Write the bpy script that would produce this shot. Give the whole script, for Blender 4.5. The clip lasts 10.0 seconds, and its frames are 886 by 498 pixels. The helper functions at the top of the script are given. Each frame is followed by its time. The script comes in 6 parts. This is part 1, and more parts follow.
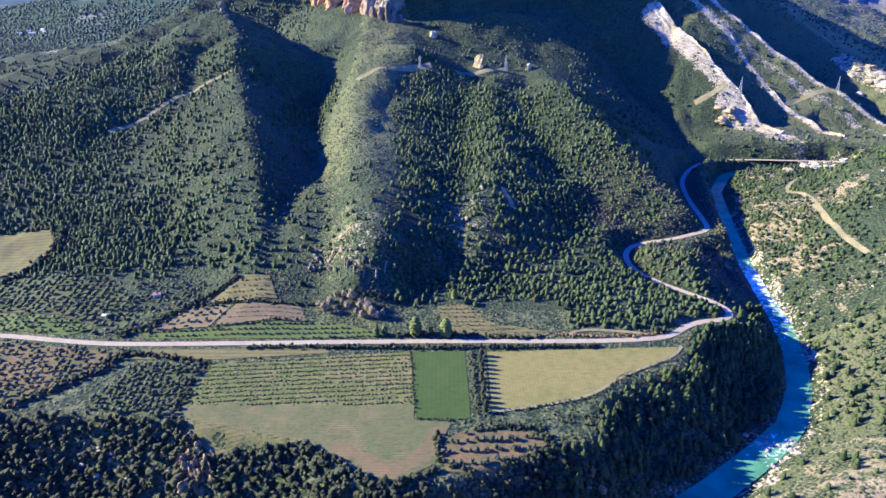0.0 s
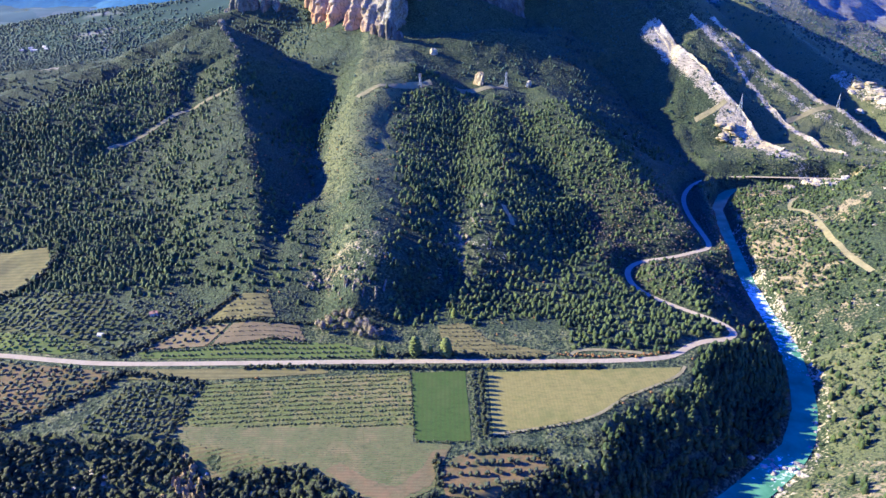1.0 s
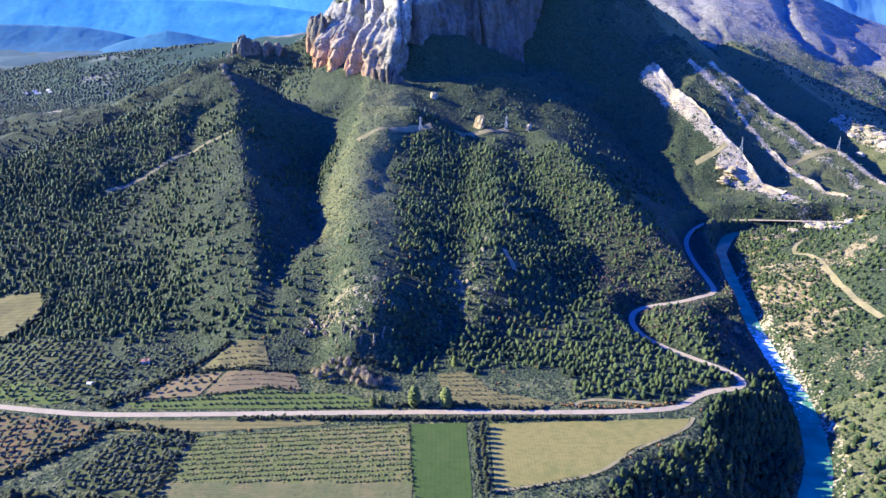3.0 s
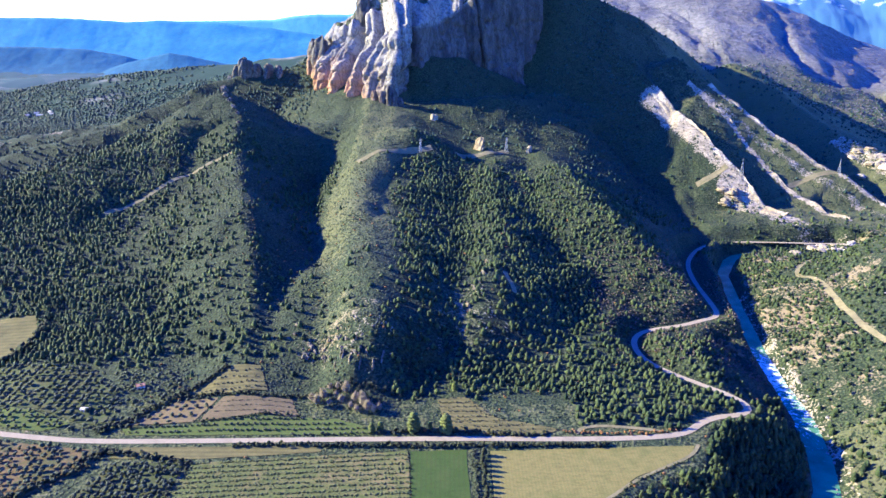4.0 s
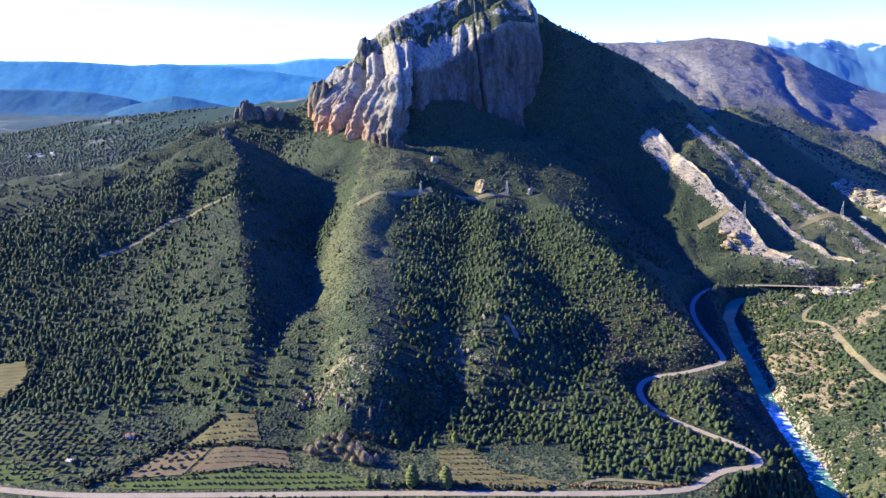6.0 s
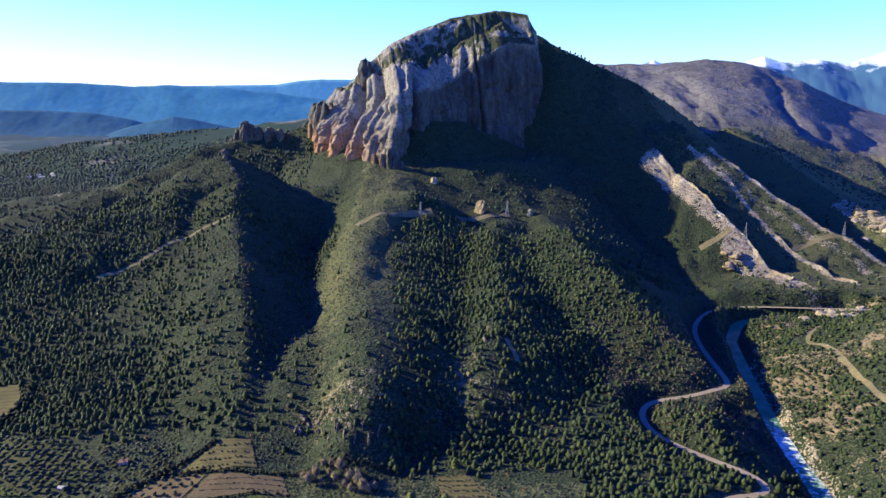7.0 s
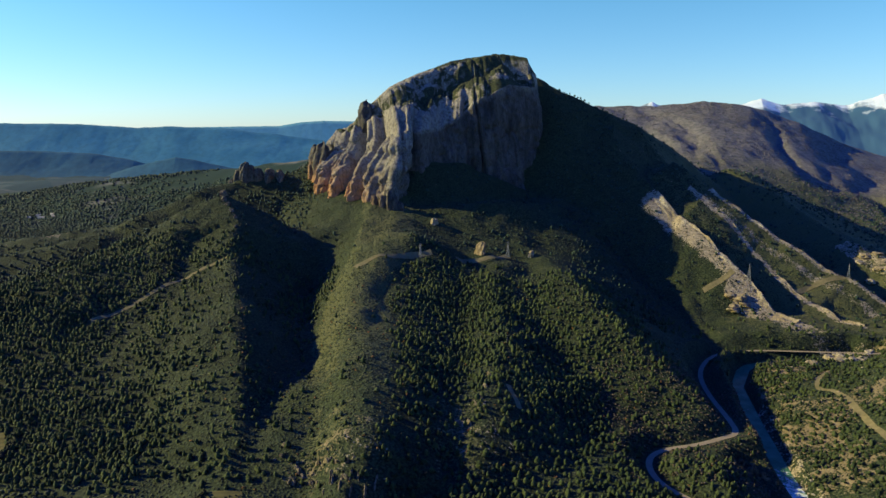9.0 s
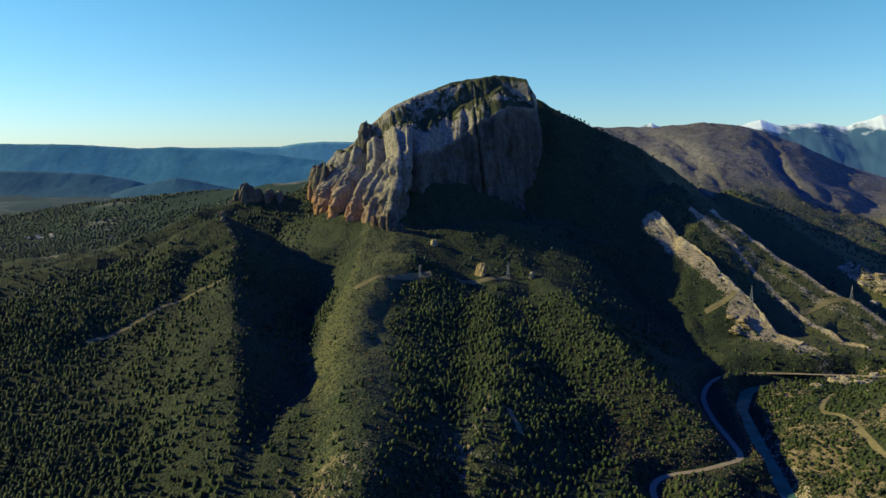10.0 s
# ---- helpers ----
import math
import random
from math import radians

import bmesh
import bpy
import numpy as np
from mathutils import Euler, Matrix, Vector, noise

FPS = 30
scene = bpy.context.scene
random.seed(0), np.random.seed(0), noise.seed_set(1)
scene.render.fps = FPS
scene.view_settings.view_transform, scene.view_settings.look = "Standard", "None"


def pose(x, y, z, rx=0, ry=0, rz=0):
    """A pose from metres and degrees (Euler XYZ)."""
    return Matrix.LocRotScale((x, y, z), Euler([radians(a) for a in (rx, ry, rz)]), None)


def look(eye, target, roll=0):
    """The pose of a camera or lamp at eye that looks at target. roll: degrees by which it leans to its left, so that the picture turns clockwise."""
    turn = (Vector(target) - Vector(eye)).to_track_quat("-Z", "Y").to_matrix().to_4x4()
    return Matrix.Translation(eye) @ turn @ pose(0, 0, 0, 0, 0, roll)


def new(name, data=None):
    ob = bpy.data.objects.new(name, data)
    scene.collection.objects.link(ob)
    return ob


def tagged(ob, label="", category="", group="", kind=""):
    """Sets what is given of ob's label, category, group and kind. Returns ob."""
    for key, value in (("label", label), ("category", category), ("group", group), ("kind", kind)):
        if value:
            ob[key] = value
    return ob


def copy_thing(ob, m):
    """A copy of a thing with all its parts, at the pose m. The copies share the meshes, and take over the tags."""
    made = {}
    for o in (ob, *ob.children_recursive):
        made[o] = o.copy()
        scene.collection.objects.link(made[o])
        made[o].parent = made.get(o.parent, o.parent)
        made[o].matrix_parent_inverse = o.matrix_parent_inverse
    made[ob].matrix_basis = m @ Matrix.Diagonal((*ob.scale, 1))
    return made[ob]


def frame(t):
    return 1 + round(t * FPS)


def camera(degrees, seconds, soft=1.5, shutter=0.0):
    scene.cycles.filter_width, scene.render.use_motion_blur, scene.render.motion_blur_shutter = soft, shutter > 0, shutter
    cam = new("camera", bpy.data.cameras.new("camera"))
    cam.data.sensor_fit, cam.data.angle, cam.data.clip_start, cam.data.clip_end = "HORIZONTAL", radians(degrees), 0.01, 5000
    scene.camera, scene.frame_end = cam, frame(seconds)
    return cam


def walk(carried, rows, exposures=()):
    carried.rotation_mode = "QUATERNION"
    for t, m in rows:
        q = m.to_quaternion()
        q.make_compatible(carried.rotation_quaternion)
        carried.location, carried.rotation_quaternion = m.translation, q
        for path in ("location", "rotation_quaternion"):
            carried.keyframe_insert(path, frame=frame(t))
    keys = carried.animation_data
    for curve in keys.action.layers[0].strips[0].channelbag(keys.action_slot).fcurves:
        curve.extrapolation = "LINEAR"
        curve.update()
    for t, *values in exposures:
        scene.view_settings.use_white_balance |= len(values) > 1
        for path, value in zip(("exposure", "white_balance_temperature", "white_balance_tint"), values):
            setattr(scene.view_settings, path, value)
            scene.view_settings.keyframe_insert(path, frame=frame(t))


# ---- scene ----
cam = camera(65.0, 10.0, soft=1.5)
# seconds, x, y, z, pitch, roll, yaw: a level flight forward that tilts up
PATH = [
    (0.0, 0.00, 0.00, 380.00, -24.40, -0.00, 0.00),
    (0.5, 0.00, 3.94, 379.80, -23.79, -0.01, 0.01),
    (1.0, 0.02, 7.89, 379.63, -23.11, -0.02, 0.02),
    (1.5, 0.04, 11.85, 379.47, -22.32, -0.03, 0.03),
    (2.0, 0.08, 15.81, 379.34, -21.48, -0.04, 0.04),
    (2.5, 0.14, 19.78, 379.23, -20.63, -0.04, 0.05),
    (4.0, 0.38, 31.72, 379.03, -18.08, -0.07, 0.08),
    (4.5, 0.48, 35.71, 379.01, -17.24, -0.08, 0.10),
    (5.0, 0.60, 39.71, 379.01, -16.41, -0.09, 0.11),
    (5.5, 0.74, 43.71, 379.03, -15.59, -0.10, 0.12),
    (7.0, 1.21, 55.75, 379.23, -13.12, -0.13, 0.15),
    (7.5, 1.40, 59.78, 379.34, -12.29, -0.13, 0.16),
    (8.0, 1.60, 63.81, 379.47, -11.49, -0.14, 0.17),
    (8.5, 1.81, 67.85, 379.62, -10.66, -0.15, 0.18),
    (9.0, 2.04, 71.89, 379.80, -9.85, -0.16, 0.19),
    (9.5, 2.28, 75.94, 380.00, -9.02, -0.17, 0.20),
    (10.0, 2.53, 80.00, 380.21, -8.19, -0.18, 0.21),
]
EXPOSURES = [(0.0, 2.1, 5120, 17), (4.0, 2.1, 5120, 17), (5.5, 1.95, 5300, 17), (7.0, 1.08, 5600, 17), (8.0, 0.62, 6400, 7), (9.0, 0.36, 6800, -2), (10.0, 0.2, 6950, -7)]
walk(cam, [(t, pose(x, y, z, 90 + pitch, roll, yaw)) for t, x, y, z, pitch, roll, yaw in PATH], EXPOSURES)

# ---- light ----
SUN_ELEVATION, SUN_AZIMUTH = 24.5, 279.0     # azimuth clockwise from +y, where the sun stands
world = bpy.data.worlds.new("sky")
world.use_nodes = True
scene.world = world
wn = world.node_tree.nodes
sky = wn.new("ShaderNodeTexSky")
sky.sky_type, sky.sun_disc = "NISHITA", False
sky.sun_elevation, sky.sun_rotation = radians(SUN_ELEVATION), radians(SUN_AZIMUTH)
sky.altitude, sky.air_density, sky.dust_density, sky.ozone_density = 900, 1.0, 0.3, 2.0
# a clear, dry winter sky: pale over the hills, deep blue overhead
where = wn.new("ShaderNodeSeparateXYZ")
world.node_tree.links.new(wn.new("ShaderNodeTexCoord").outputs["Generated"], where.inputs[0])
depth = wn.new("ShaderNodeValToRGB")
depth.color_ramp.elements.new(0.22)
for stop, at, colour in zip(depth.color_ramp.elements, (0.0, 0.20, 0.5), ((0.46, 0.57, 0.85, 1), (0.35, 0.63, 0.82, 1), (0.06, 0.21, 1.0, 1))):
    stop.position, stop.color = at, colour
world.node_tree.links.new(where.outputs[2], depth.inputs[0])
tint = wn.new("ShaderNodeMix")
tint.data_type, tint.blend_type = "RGBA", "MULTIPLY"
tint.inputs["Factor"].default_value = 1.0
world.node_tree.links.new(depth.outputs[0], tint.inputs["B"])
world.node_tree.links.new(sky.outputs[0], tint.inputs["A"])
world.node_tree.links.new(tint.outputs["Result"], wn["Background"].inputs[0])
wn["Background"].inputs[1].default_value = 0.17
sun = new("sun", bpy.data.lights.new("sun", "SUN"))
sun.data.energy, sun.data.angle, sun.data.color = 5.0, radians(0.5), (1.0, 0.825, 0.37)
_e, _a = radians(SUN_ELEVATION), radians(SUN_AZIMUTH)
sun.matrix_world = look((math.sin(_a) * math.cos(_e) * 900, math.cos(_a) * math.cos(_e) * 900, math.sin(_e) * 900), (0, 0, 0))


# ---- materials ----
class Nodes:
    """A short way to write a node material."""

    def __init__(self, name, rough=0.9, metal=0.0):
        self.mat = bpy.data.materials.new(name)
        self.mat.use_nodes = True
        self.t = self.mat.node_tree
        self.bsdf = self.t.nodes["Principled BSDF"]
        self.bsdf.inputs["Roughness"].default_value = rough
        self.bsdf.inputs["Metallic"].default_value = metal
        self.bsdf.inputs["Specular IOR Level"].default_value = 0.25
        self.pos = self.t.nodes.new("ShaderNodeNewGeometry").outputs["Position"]

    def link(self, a, b):
        self.t.links.new(a, b)

    def noise(self, scale, detail=4.0, rough=0.55, stretch=None, vec=None):
        n = self.t.nodes.new("ShaderNodeTexNoise")
        n.inputs["Scale"].default_value, n.inputs["Detail"].default_value, n.inputs["Roughness"].default_value = scale, detail, rough
        v = vec or self.pos
        if stretch:
            m = self.t.nodes.new("ShaderNodeMapping")
            m.inputs["Scale"].default_value = stretch
            self.link(v, m.inputs[0])
            v = m.outputs[0]
        self.link(v, n.inputs["Vector"])
        return n.outputs["Fac"]

    def ramp(self, fac, *stops):
        r = self.t.nodes.new("ShaderNodeValToRGB")
        els = r.color_ramp.elements
        while len(els) < len(stops):
            els.new(0.5)
        for e, (p, c) in zip(els, stops):
            e.position = p
            e.color = (*c, 1) if isinstance(c, tuple) else (c, c, c, 1)
        self.link(fac, r.inputs[0])
        return r.outputs[0]

    def mix(self, fac, a, b, mode="MIX"):
        m = self.t.nodes.new("ShaderNodeMix")
        m.data_type, m.blend_type = "RGBA", mode
        for sock, val in ((m.inputs["Factor"], fac), (m.inputs["A"], a), (m.inputs["B"], b)):
            if isinstance(val, (int, float)):
                sock.default_value = val if sock.type == "VALUE" else (val, val, val, 1)
            elif isinstance(val, tuple):
                sock.default_value = (*val, 1)
            else:
                self.link(val, sock)
        return m.outputs["Result"]

    def maths(self, op, a, b=0.0):
        m = self.t.nodes.new("ShaderNodeMath")
        m.operation = op
        for sock, val in zip(m.inputs, (a, b)):
            if isinstance(val, (int, float)):
                sock.default_value = val
            else:
                self.link(val, sock)
        return m.outputs[0]

    def attribute(self, name):
        a = self.t.nodes.new("ShaderNodeAttribute")
        a.attribute_name = name
        return a

    def random(self):
        """A number for each object, and one for each loose piece of a joined mesh."""
        return self.t.nodes.new("ShaderNodeObjectInfo").outputs["Random"]

    def island(self):
        return self.t.nodes.new("ShaderNodeNewGeometry").outputs["Random Per Island"]

    def bump(self, height, strength=0.5, distance=1.0):
        b = self.t.nodes.new("ShaderNodeBump")
        b.inputs["Strength"].default_value, b.inputs["Distance"].default_value = strength, distance
        self.link(height, b.inputs["Height"])
        self.link(b.outputs[0], self.bsdf.inputs["Normal"])

    def done(self, colour):
        if isinstance(colour, tuple):
            self.bsdf.inputs["Base Color"].default_value = (*colour, 1)
        else:
            self.link(colour, self.bsdf.inputs["Base Color"])
        return self.mat


def ground_material():
    n = Nodes("hillside")
    cover = n.attribute("cover").outputs["Color"]
    sep = n.t.nodes.new("ShaderNodeSeparateColor")
    n.link(cover, sep.inputs[0])
    rock, grass, soil = sep.outputs[0], sep.outputs[1], sep.outputs[2]
    fine, mid, wide = n.noise(0.35, 6), n.noise(0.06, 5), n.noise(0.008, 3)
    scrub = n.mix(n.ramp(fine, (0.43, 0.0), (0.57, 1.0)), (0.011, 0.021, 0.010), (0.050, 0.066, 0.030))
    scrub = n.mix(n.ramp(mid, (0.5, 0.0), (0.72, 0.5)), scrub, (0.068, 0.076, 0.038))
    turf = n.mix(n.ramp(fine, (0.35, 0.0), (0.65, 1.0)), (0.052, 0.064, 0.028), (0.098, 0.108, 0.046))
    turf = n.mix(n.ramp(wide, (0.4, 0.0), (0.65, 0.4)), turf, (0.115, 0.110, 0.055))
    earth = n.mix(n.ramp(mid, (0.35, 0.0), (0.65, 1.0)), (0.150, 0.115, 0.070), (0.245, 0.195, 0.125))
    earth = n.mix(n.ramp(fine, (0.5, 0.0), (0.7, 0.5)), earth, (0.13, 0.12, 0.06))
    bed = n.noise(0.09, 8, 0.65, (1.0, 1.0, 3.0))
    stone = n.mix(n.ramp(bed, (0.35, 0.0), (0.62, 1.0)), (0.20, 0.165, 0.115), (0.42, 0.355, 0.265))
    edge = n.maths("ADD", n.maths("MULTIPLY", n.maths("SUBTRACT", fine, 0.5), 1.5), n.maths("MULTIPLY", n.maths("SUBTRACT", mid, 0.5), 1.3))

    def mask(m):
        return n.ramp(n.maths("ADD", m, edge), (0.42, 0.0), (0.58, 1.0))
    # woodland litter, with the shade between the trees put into its colour
    shaded_floor = n.mix(n.ramp(fine, (0.42, 0.0), (0.6, 1.0)), (0.009, 0.015, 0.007), (0.042, 0.056, 0.025))
    scrub = n.mix(mask(n.attribute("cover").outputs["Alpha"]), scrub, shaded_floor)
    c = n.mix(mask(grass), scrub, turf)
    twiggy = n.mix(n.ramp(n.noise(0.05, 8, 0.7), (0.36, 0.0), (0.62, 1.0)), (0.086, 0.088, 0.090), (0.205, 0.192, 0.192))
    c = n.mix(n.attribute("heath").outputs["Fac"], c, twiggy)
    c = n.mix(mask(soil), c, earth)
    c = n.mix(mask(rock), c, stone)
    n.bump(n.maths("ADD", n.maths("MULTIPLY", fine, 1.0), mid), 0.9, 3.2)
    return n.done(c)


def leaf_material(name, dark, light, tip=None):
    """Foliage: each clump and each tree a little different, with small light and dark spots."""
    n = Nodes(name, 0.75)
    c = n.mix(n.island(), dark, light)
    c = n.mix(n.ramp(n.noise(0.7, 5, 0.7), (0.42, 0.0), (0.6, 0.6)), c, tuple(v * 0.6 for v in dark))
    c = n.mix(n.ramp(n.noise(0.12, 3), (0.5, 0.0), (0.68, 0.6)), c, tip or light)
    c = n.mix(n.ramp(n.noise(0.02, 2), (0.42, 0.0), (0.62, 0.55)), c, tip or light)
    n.bump(n.noise(1.1, 5, 0.7), 1.0, 1.6)
    return n.done(c)


def plain_material(name, a, b, scale, rough=0.9, stretch=None, bump=0.3, detail=5):
    n = Nodes(name, rough)
    f = n.noise(scale, detail, 0.6, stretch)
    c = n.mix(n.ramp(f, (0.33, 0.0), (0.67, 1.0)), a, b)
    c = n.mix(n.ramp(n.noise(scale * 0.13, 3), (0.45, 0.0), (0.7, 0.45)), c, tuple(v * 0.72 for v in a))
    n.bump(f, bump, 0.6)
    return n.done(c)


GROUND = ground_material()
PINE = leaf_material("pine_needles", (0.014, 0.030, 0.013), (0.058, 0.091, 0.034), (0.092, 0.120, 0.042))
# far pines: same trees, with the blue of distance haze put into their colour
FAR_PINE = leaf_material("haze_blue_needles", (0.010, 0.028, 0.022), (0.034, 0.066, 0.052), (0.052, 0.088, 0.064))
OAK = leaf_material("oak_leaves", (0.012, 0.018, 0.010), (0.045, 0.055, 0.027), (0.067, 0.075, 0.034))
OLIVE = leaf_material("olive_leaves", (0.034, 0.046, 0.026), (0.072, 0.086, 0.050))
SCRUB = leaf_material("scrub_leaves", (0.030, 0.042, 0.022), (0.066, 0.080, 0.040), (0.086, 0.096, 0.046))
RUSSET = leaf_material("russet_leaves", (0.16, 0.075, 0.03), (0.30, 0.16, 0.06))
BARK = plain_material("bark", (0.10, 0.075, 0.05), (0.19, 0.15, 0.11), 3.0)


# ---- number helpers ----
def smooth(a, b, x):
    t = np.clip((x - a) / (b - a), 0, 1)
    return t * t * (3 - 2 * t)


def hashed(ix, iy, seed):
    h = (ix.astype(np.int64) * 374761393 + iy.astype(np.int64) * 668265263 + seed * 982451653) & 0x7FFFFFFF
    h = ((h ^ (h >> 13)) * 1274126177) & 0x7FFFFFFF
    return ((h ^ (h >> 16)) & 0xFFFF) / 65535.0


def value(x, y, seed=0):
    """Smooth noise, 0 to 1."""
    ix, iy = np.floor(x), np.floor(y)
    fx, fy = x - ix, y - iy
    fx, fy = fx * fx * fx * (fx * (fx * 6 - 15) + 10), fy * fy * fy * (fy * (fy * 6 - 15) + 10)
    a, b, c, d = hashed(ix, iy, seed), hashed(ix + 1, iy, seed), hashed(ix, iy + 1, seed), hashed(ix + 1, iy + 1, seed)
    return (a + (b - a) * fx) * (1 - fy) + (c + (d - c) * fx) * fy


def fbm(x, y, size, octaves=4, seed=0, gain=0.5):
    """Sum of octaves, about -1 to 1; size is the widest wave in metres."""
    x, y = np.asarray(x, float) / size, np.asarray(y, float) / size
    out, amp, total = 0.0, 1.0, 0.0
    for k in range(octaves):
        out = out + amp * (value(x * 1.0 + 17.3 * k, y + 5.1 * k, seed + k) * 2 - 1)
        total += amp
        x, y, amp = (x * 0.8 - y * 0.6) * 2.03, (x * 0.6 + y * 0.8) * 2.03, amp * gain
    return out / total


def billow(x, y, size, octaves=3, seed=0, gain=0.5):
    """Rounded lumps parted by sharp creases, 0 to about 1."""
    x, y = np.asarray(x, float) / size, np.asarray(y, float) / size
    out, amp, total = 0.0, 1.0, 0.0
    for k in range(octaves):
        out = out + amp * np.minimum(1.0, 2.2 * np.abs(value(x + 31.7 * k, y + 11.3 * k, seed + k) * 2 - 1)) ** 0.8
        total += amp
        x, y, amp = x * 2.1, y * 2.1, amp * gain
    return out / total


def along(x, y, nodes):
    """Distance to a line of (x, y, z) nodes in plan, positive on its right-hand side; the height there; how far along, 0 to 1."""
    x, y = np.asarray(x, float), np.asarray(y, float)
    best, side, high, far = np.full(x.shape, 1e9), np.ones(x.shape), np.zeros(x.shape), np.zeros(x.shape)
    for k, (a, b) in enumerate(zip(nodes[:-1], nodes[1:])):
        dx, dy = b[0] - a[0], b[1] - a[1]
        t = np.clip(((x - a[0]) * dx + (y - a[1]) * dy) / (dx * dx + dy * dy), 0, 1)
        d = np.hypot(x - a[0] - t * dx, y - a[1] - t * dy)
        near = d < best
        best = np.where(near, d, best)
        side = np.where(near, np.sign((x - a[0]) * dy - (y - a[1]) * dx), side)
        high = np.where(near, a[2] + t * (b[2] - a[2]), high)
        far = np.where(near, (k + t) / (len(nodes) - 1), far)
    return best * np.where(side == 0, 1, side), high, far


def smax(a, b, k):
    h = np.clip(0.5 + 0.5 * (a - b) / k, 0, 1)
    return b + (a - b) * h + k * h * (1 - h)


def smin(a, b, k):
    return -smax(-a, -b, k)


def inside(x, y, poly):
    x, y = np.asarray(x, float), np.asarray(y, float)
    odd = np.zeros(x.shape, bool)
    for (ax, ay), (bx, by) in zip(poly, poly[1:] + poly[:1]):
        cross = (ay > y) != (by > y)
        odd ^= cross & (x < (bx - ax) * (y - ay) / ((by - ay) or 1e-9) + ax)
    return odd


def ridge(x, y, nodes, left, right, blunt, start=0.0, reach=(0.35, 0.0)):
    """A ridge along nodes that falls by the slopes left and right of it (seen along the line); start: how much steeper it is at its first end."""
    d, z, f = along(x, y, nodes)
    lean = np.zeros(d.shape)
    near = np.full(d.shape, 1e9)
    for a, b in zip(nodes[:-1], nodes[1:]):
        dx, dy = b[0] - a[0], b[1] - a[1]
        n = math.hypot(dx, dy)
        t = np.clip(((x - a[0]) * dx + (y - a[1]) * dy) / (n * n), 0, 1)
        q = np.hypot(x - a[0] - t * dx, y - a[1] - t * dy)
        s = np.clip(((x - a[0]) * dy - (y - a[1]) * dx) / n / np.maximum(q, 1e-6), -1, 1)
        lean, near = np.where(q < near, s, lean), np.minimum(q, near)
    fall = left + (right - left) * smooth(-0.8, 0.8, lean) + start * smooth(reach[0], reach[1], f)
    return z - fall * (np.sqrt(d * d + blunt * blunt) - blunt)


# ---- the lie of the land ----
RIVER = [(700, 1222, -9), (640, 1215, -10), (560, 1208, -11), (500, 1180, -12), (455, 1097, -13), (423, 952, -14), (397, 821, -16), (388, 746, -18), (382, 673, -22),
         (368, 611, -26), (348, 559, -30), (319, 513, -34), (266, 470, -36), (214, 432, -38), (140, 385, -39), (20, 335, -40), (-250, 300, -42), (-700, 290, -44)]
RIVER_HALF = [9, 9, 9, 10, 9, 9, 9, 9, 11, 11, 12, 13, 16, 18, 20, 22, 22, 22]
RIM = [(-900, 500, 10), (-367, 470, 14), (-304, 472, 14), (-216, 464, 16), (-113, 436, 16), (-78, 407, 16), (-35, 391, 16), (32, 394, 16),
       (78, 428, 16), (122, 439, 16), (134, 486, 16), (168, 518, 16), (225, 543, 16), (246, 590, 16), (320, 640, 14), (330, 700, 10), (330, 800, 8)]
LEFT_RIDGE = [(-470, 1510, 205), (-431, 1430, 244), (-385, 1355, 203), (-370, 1245, 157), (-289, 1010, 124), (-242, 860, 86), (-218, 765, 58), (-215, 700, 34)]
RIB_NEAR = [(-431, 1430, 240), (-504, 1310, 175), (-614, 1210, 146), (-719, 1140, 128), (-920, 1030, 98)]
SADDLE = [(-300, 1850, 300), (-400, 1805, 262), (-480, 1780, 250)]
RIB_FAR = [(-480, 1780, 252), (-580, 1700, 227), (-725, 1560, 156), (-893, 1420, 116), (-1150, 1180, 90)]
VALLEY_FILL = [(-180, 915, 66), (-165, 850, 68), (-172, 760, 54), (-200, 680, 29)]
SPUR = [(-110, 1560, 225), (-100, 1450, 206), (-104, 1335, 174), (-128, 1150, 131), (-114, 985, 106), (-92, 830, 93), (-78, 725, 76), (-84, 690, 55)]
KNOB = [(60, 1480, 165), (89, 1330, 140), (86, 1130, 97), (82, 960, 78), (55, 850, 70), (36, 770, 52), (26, 710, 30)]
FLANK = [(240, 1930, 505), (296, 1912, 474), (400, 1910, 424), (494, 1930, 387), (608, 2000, 334), (700, 2180, 292), (780, 2450, 210)]
PLATEAU = [(-150, 2650, 300), (-535, 2800, 252), (-900, 2880, 208), (-1300, 2920, 168), (-1700, 2960, 118), (-2300, 3000, 50)]
# unseen ridge added behind the flank to throw shadow on the heath slope
HIDDEN_RIDGE = [(330, 2280, 470), (473, 2424, 442), (590, 2450, 378), (700, 2520, 300)]
HEATH_CREST = [(450, 470), (674, 484), (968, 480), (1233, 509), (1448, 486), (1697, 404), (1925, 300), (2115, 246), (2500, 180), (3200, 120)]
VALLEYS = [([(-440, 1660, 0), (-640, 1400, 0), (-900, 1200, 0), (-1250, 1020, 0)], 55, 80), ([(-600, 1960, 0), (-900, 1680, 0), (-1350, 1400, 0)], 42, 100), ([(-560, 1300, 0), (-760, 1040, 0), (-1000, 900, 0)], 24, 55)]
RIB_LAST = [(-430, 2150, 200), (-640, 2080, 150), (-900, 1960, 112), (-1200, 1780, 78), (-1600, 1560, 55)]
EAST_RIDGE = [(140, 1450, 158), (194, 1350, 136), (222, 1190, 112), (250, 1080, 92), (272, 1035, 78), (299, 960, 50), (338, 900, 22)]
GULLY = [(300, 1610, 180), (392, 1500, 84), (448, 1400, 32), (475, 1300, 4), (472, 1212, -4)]
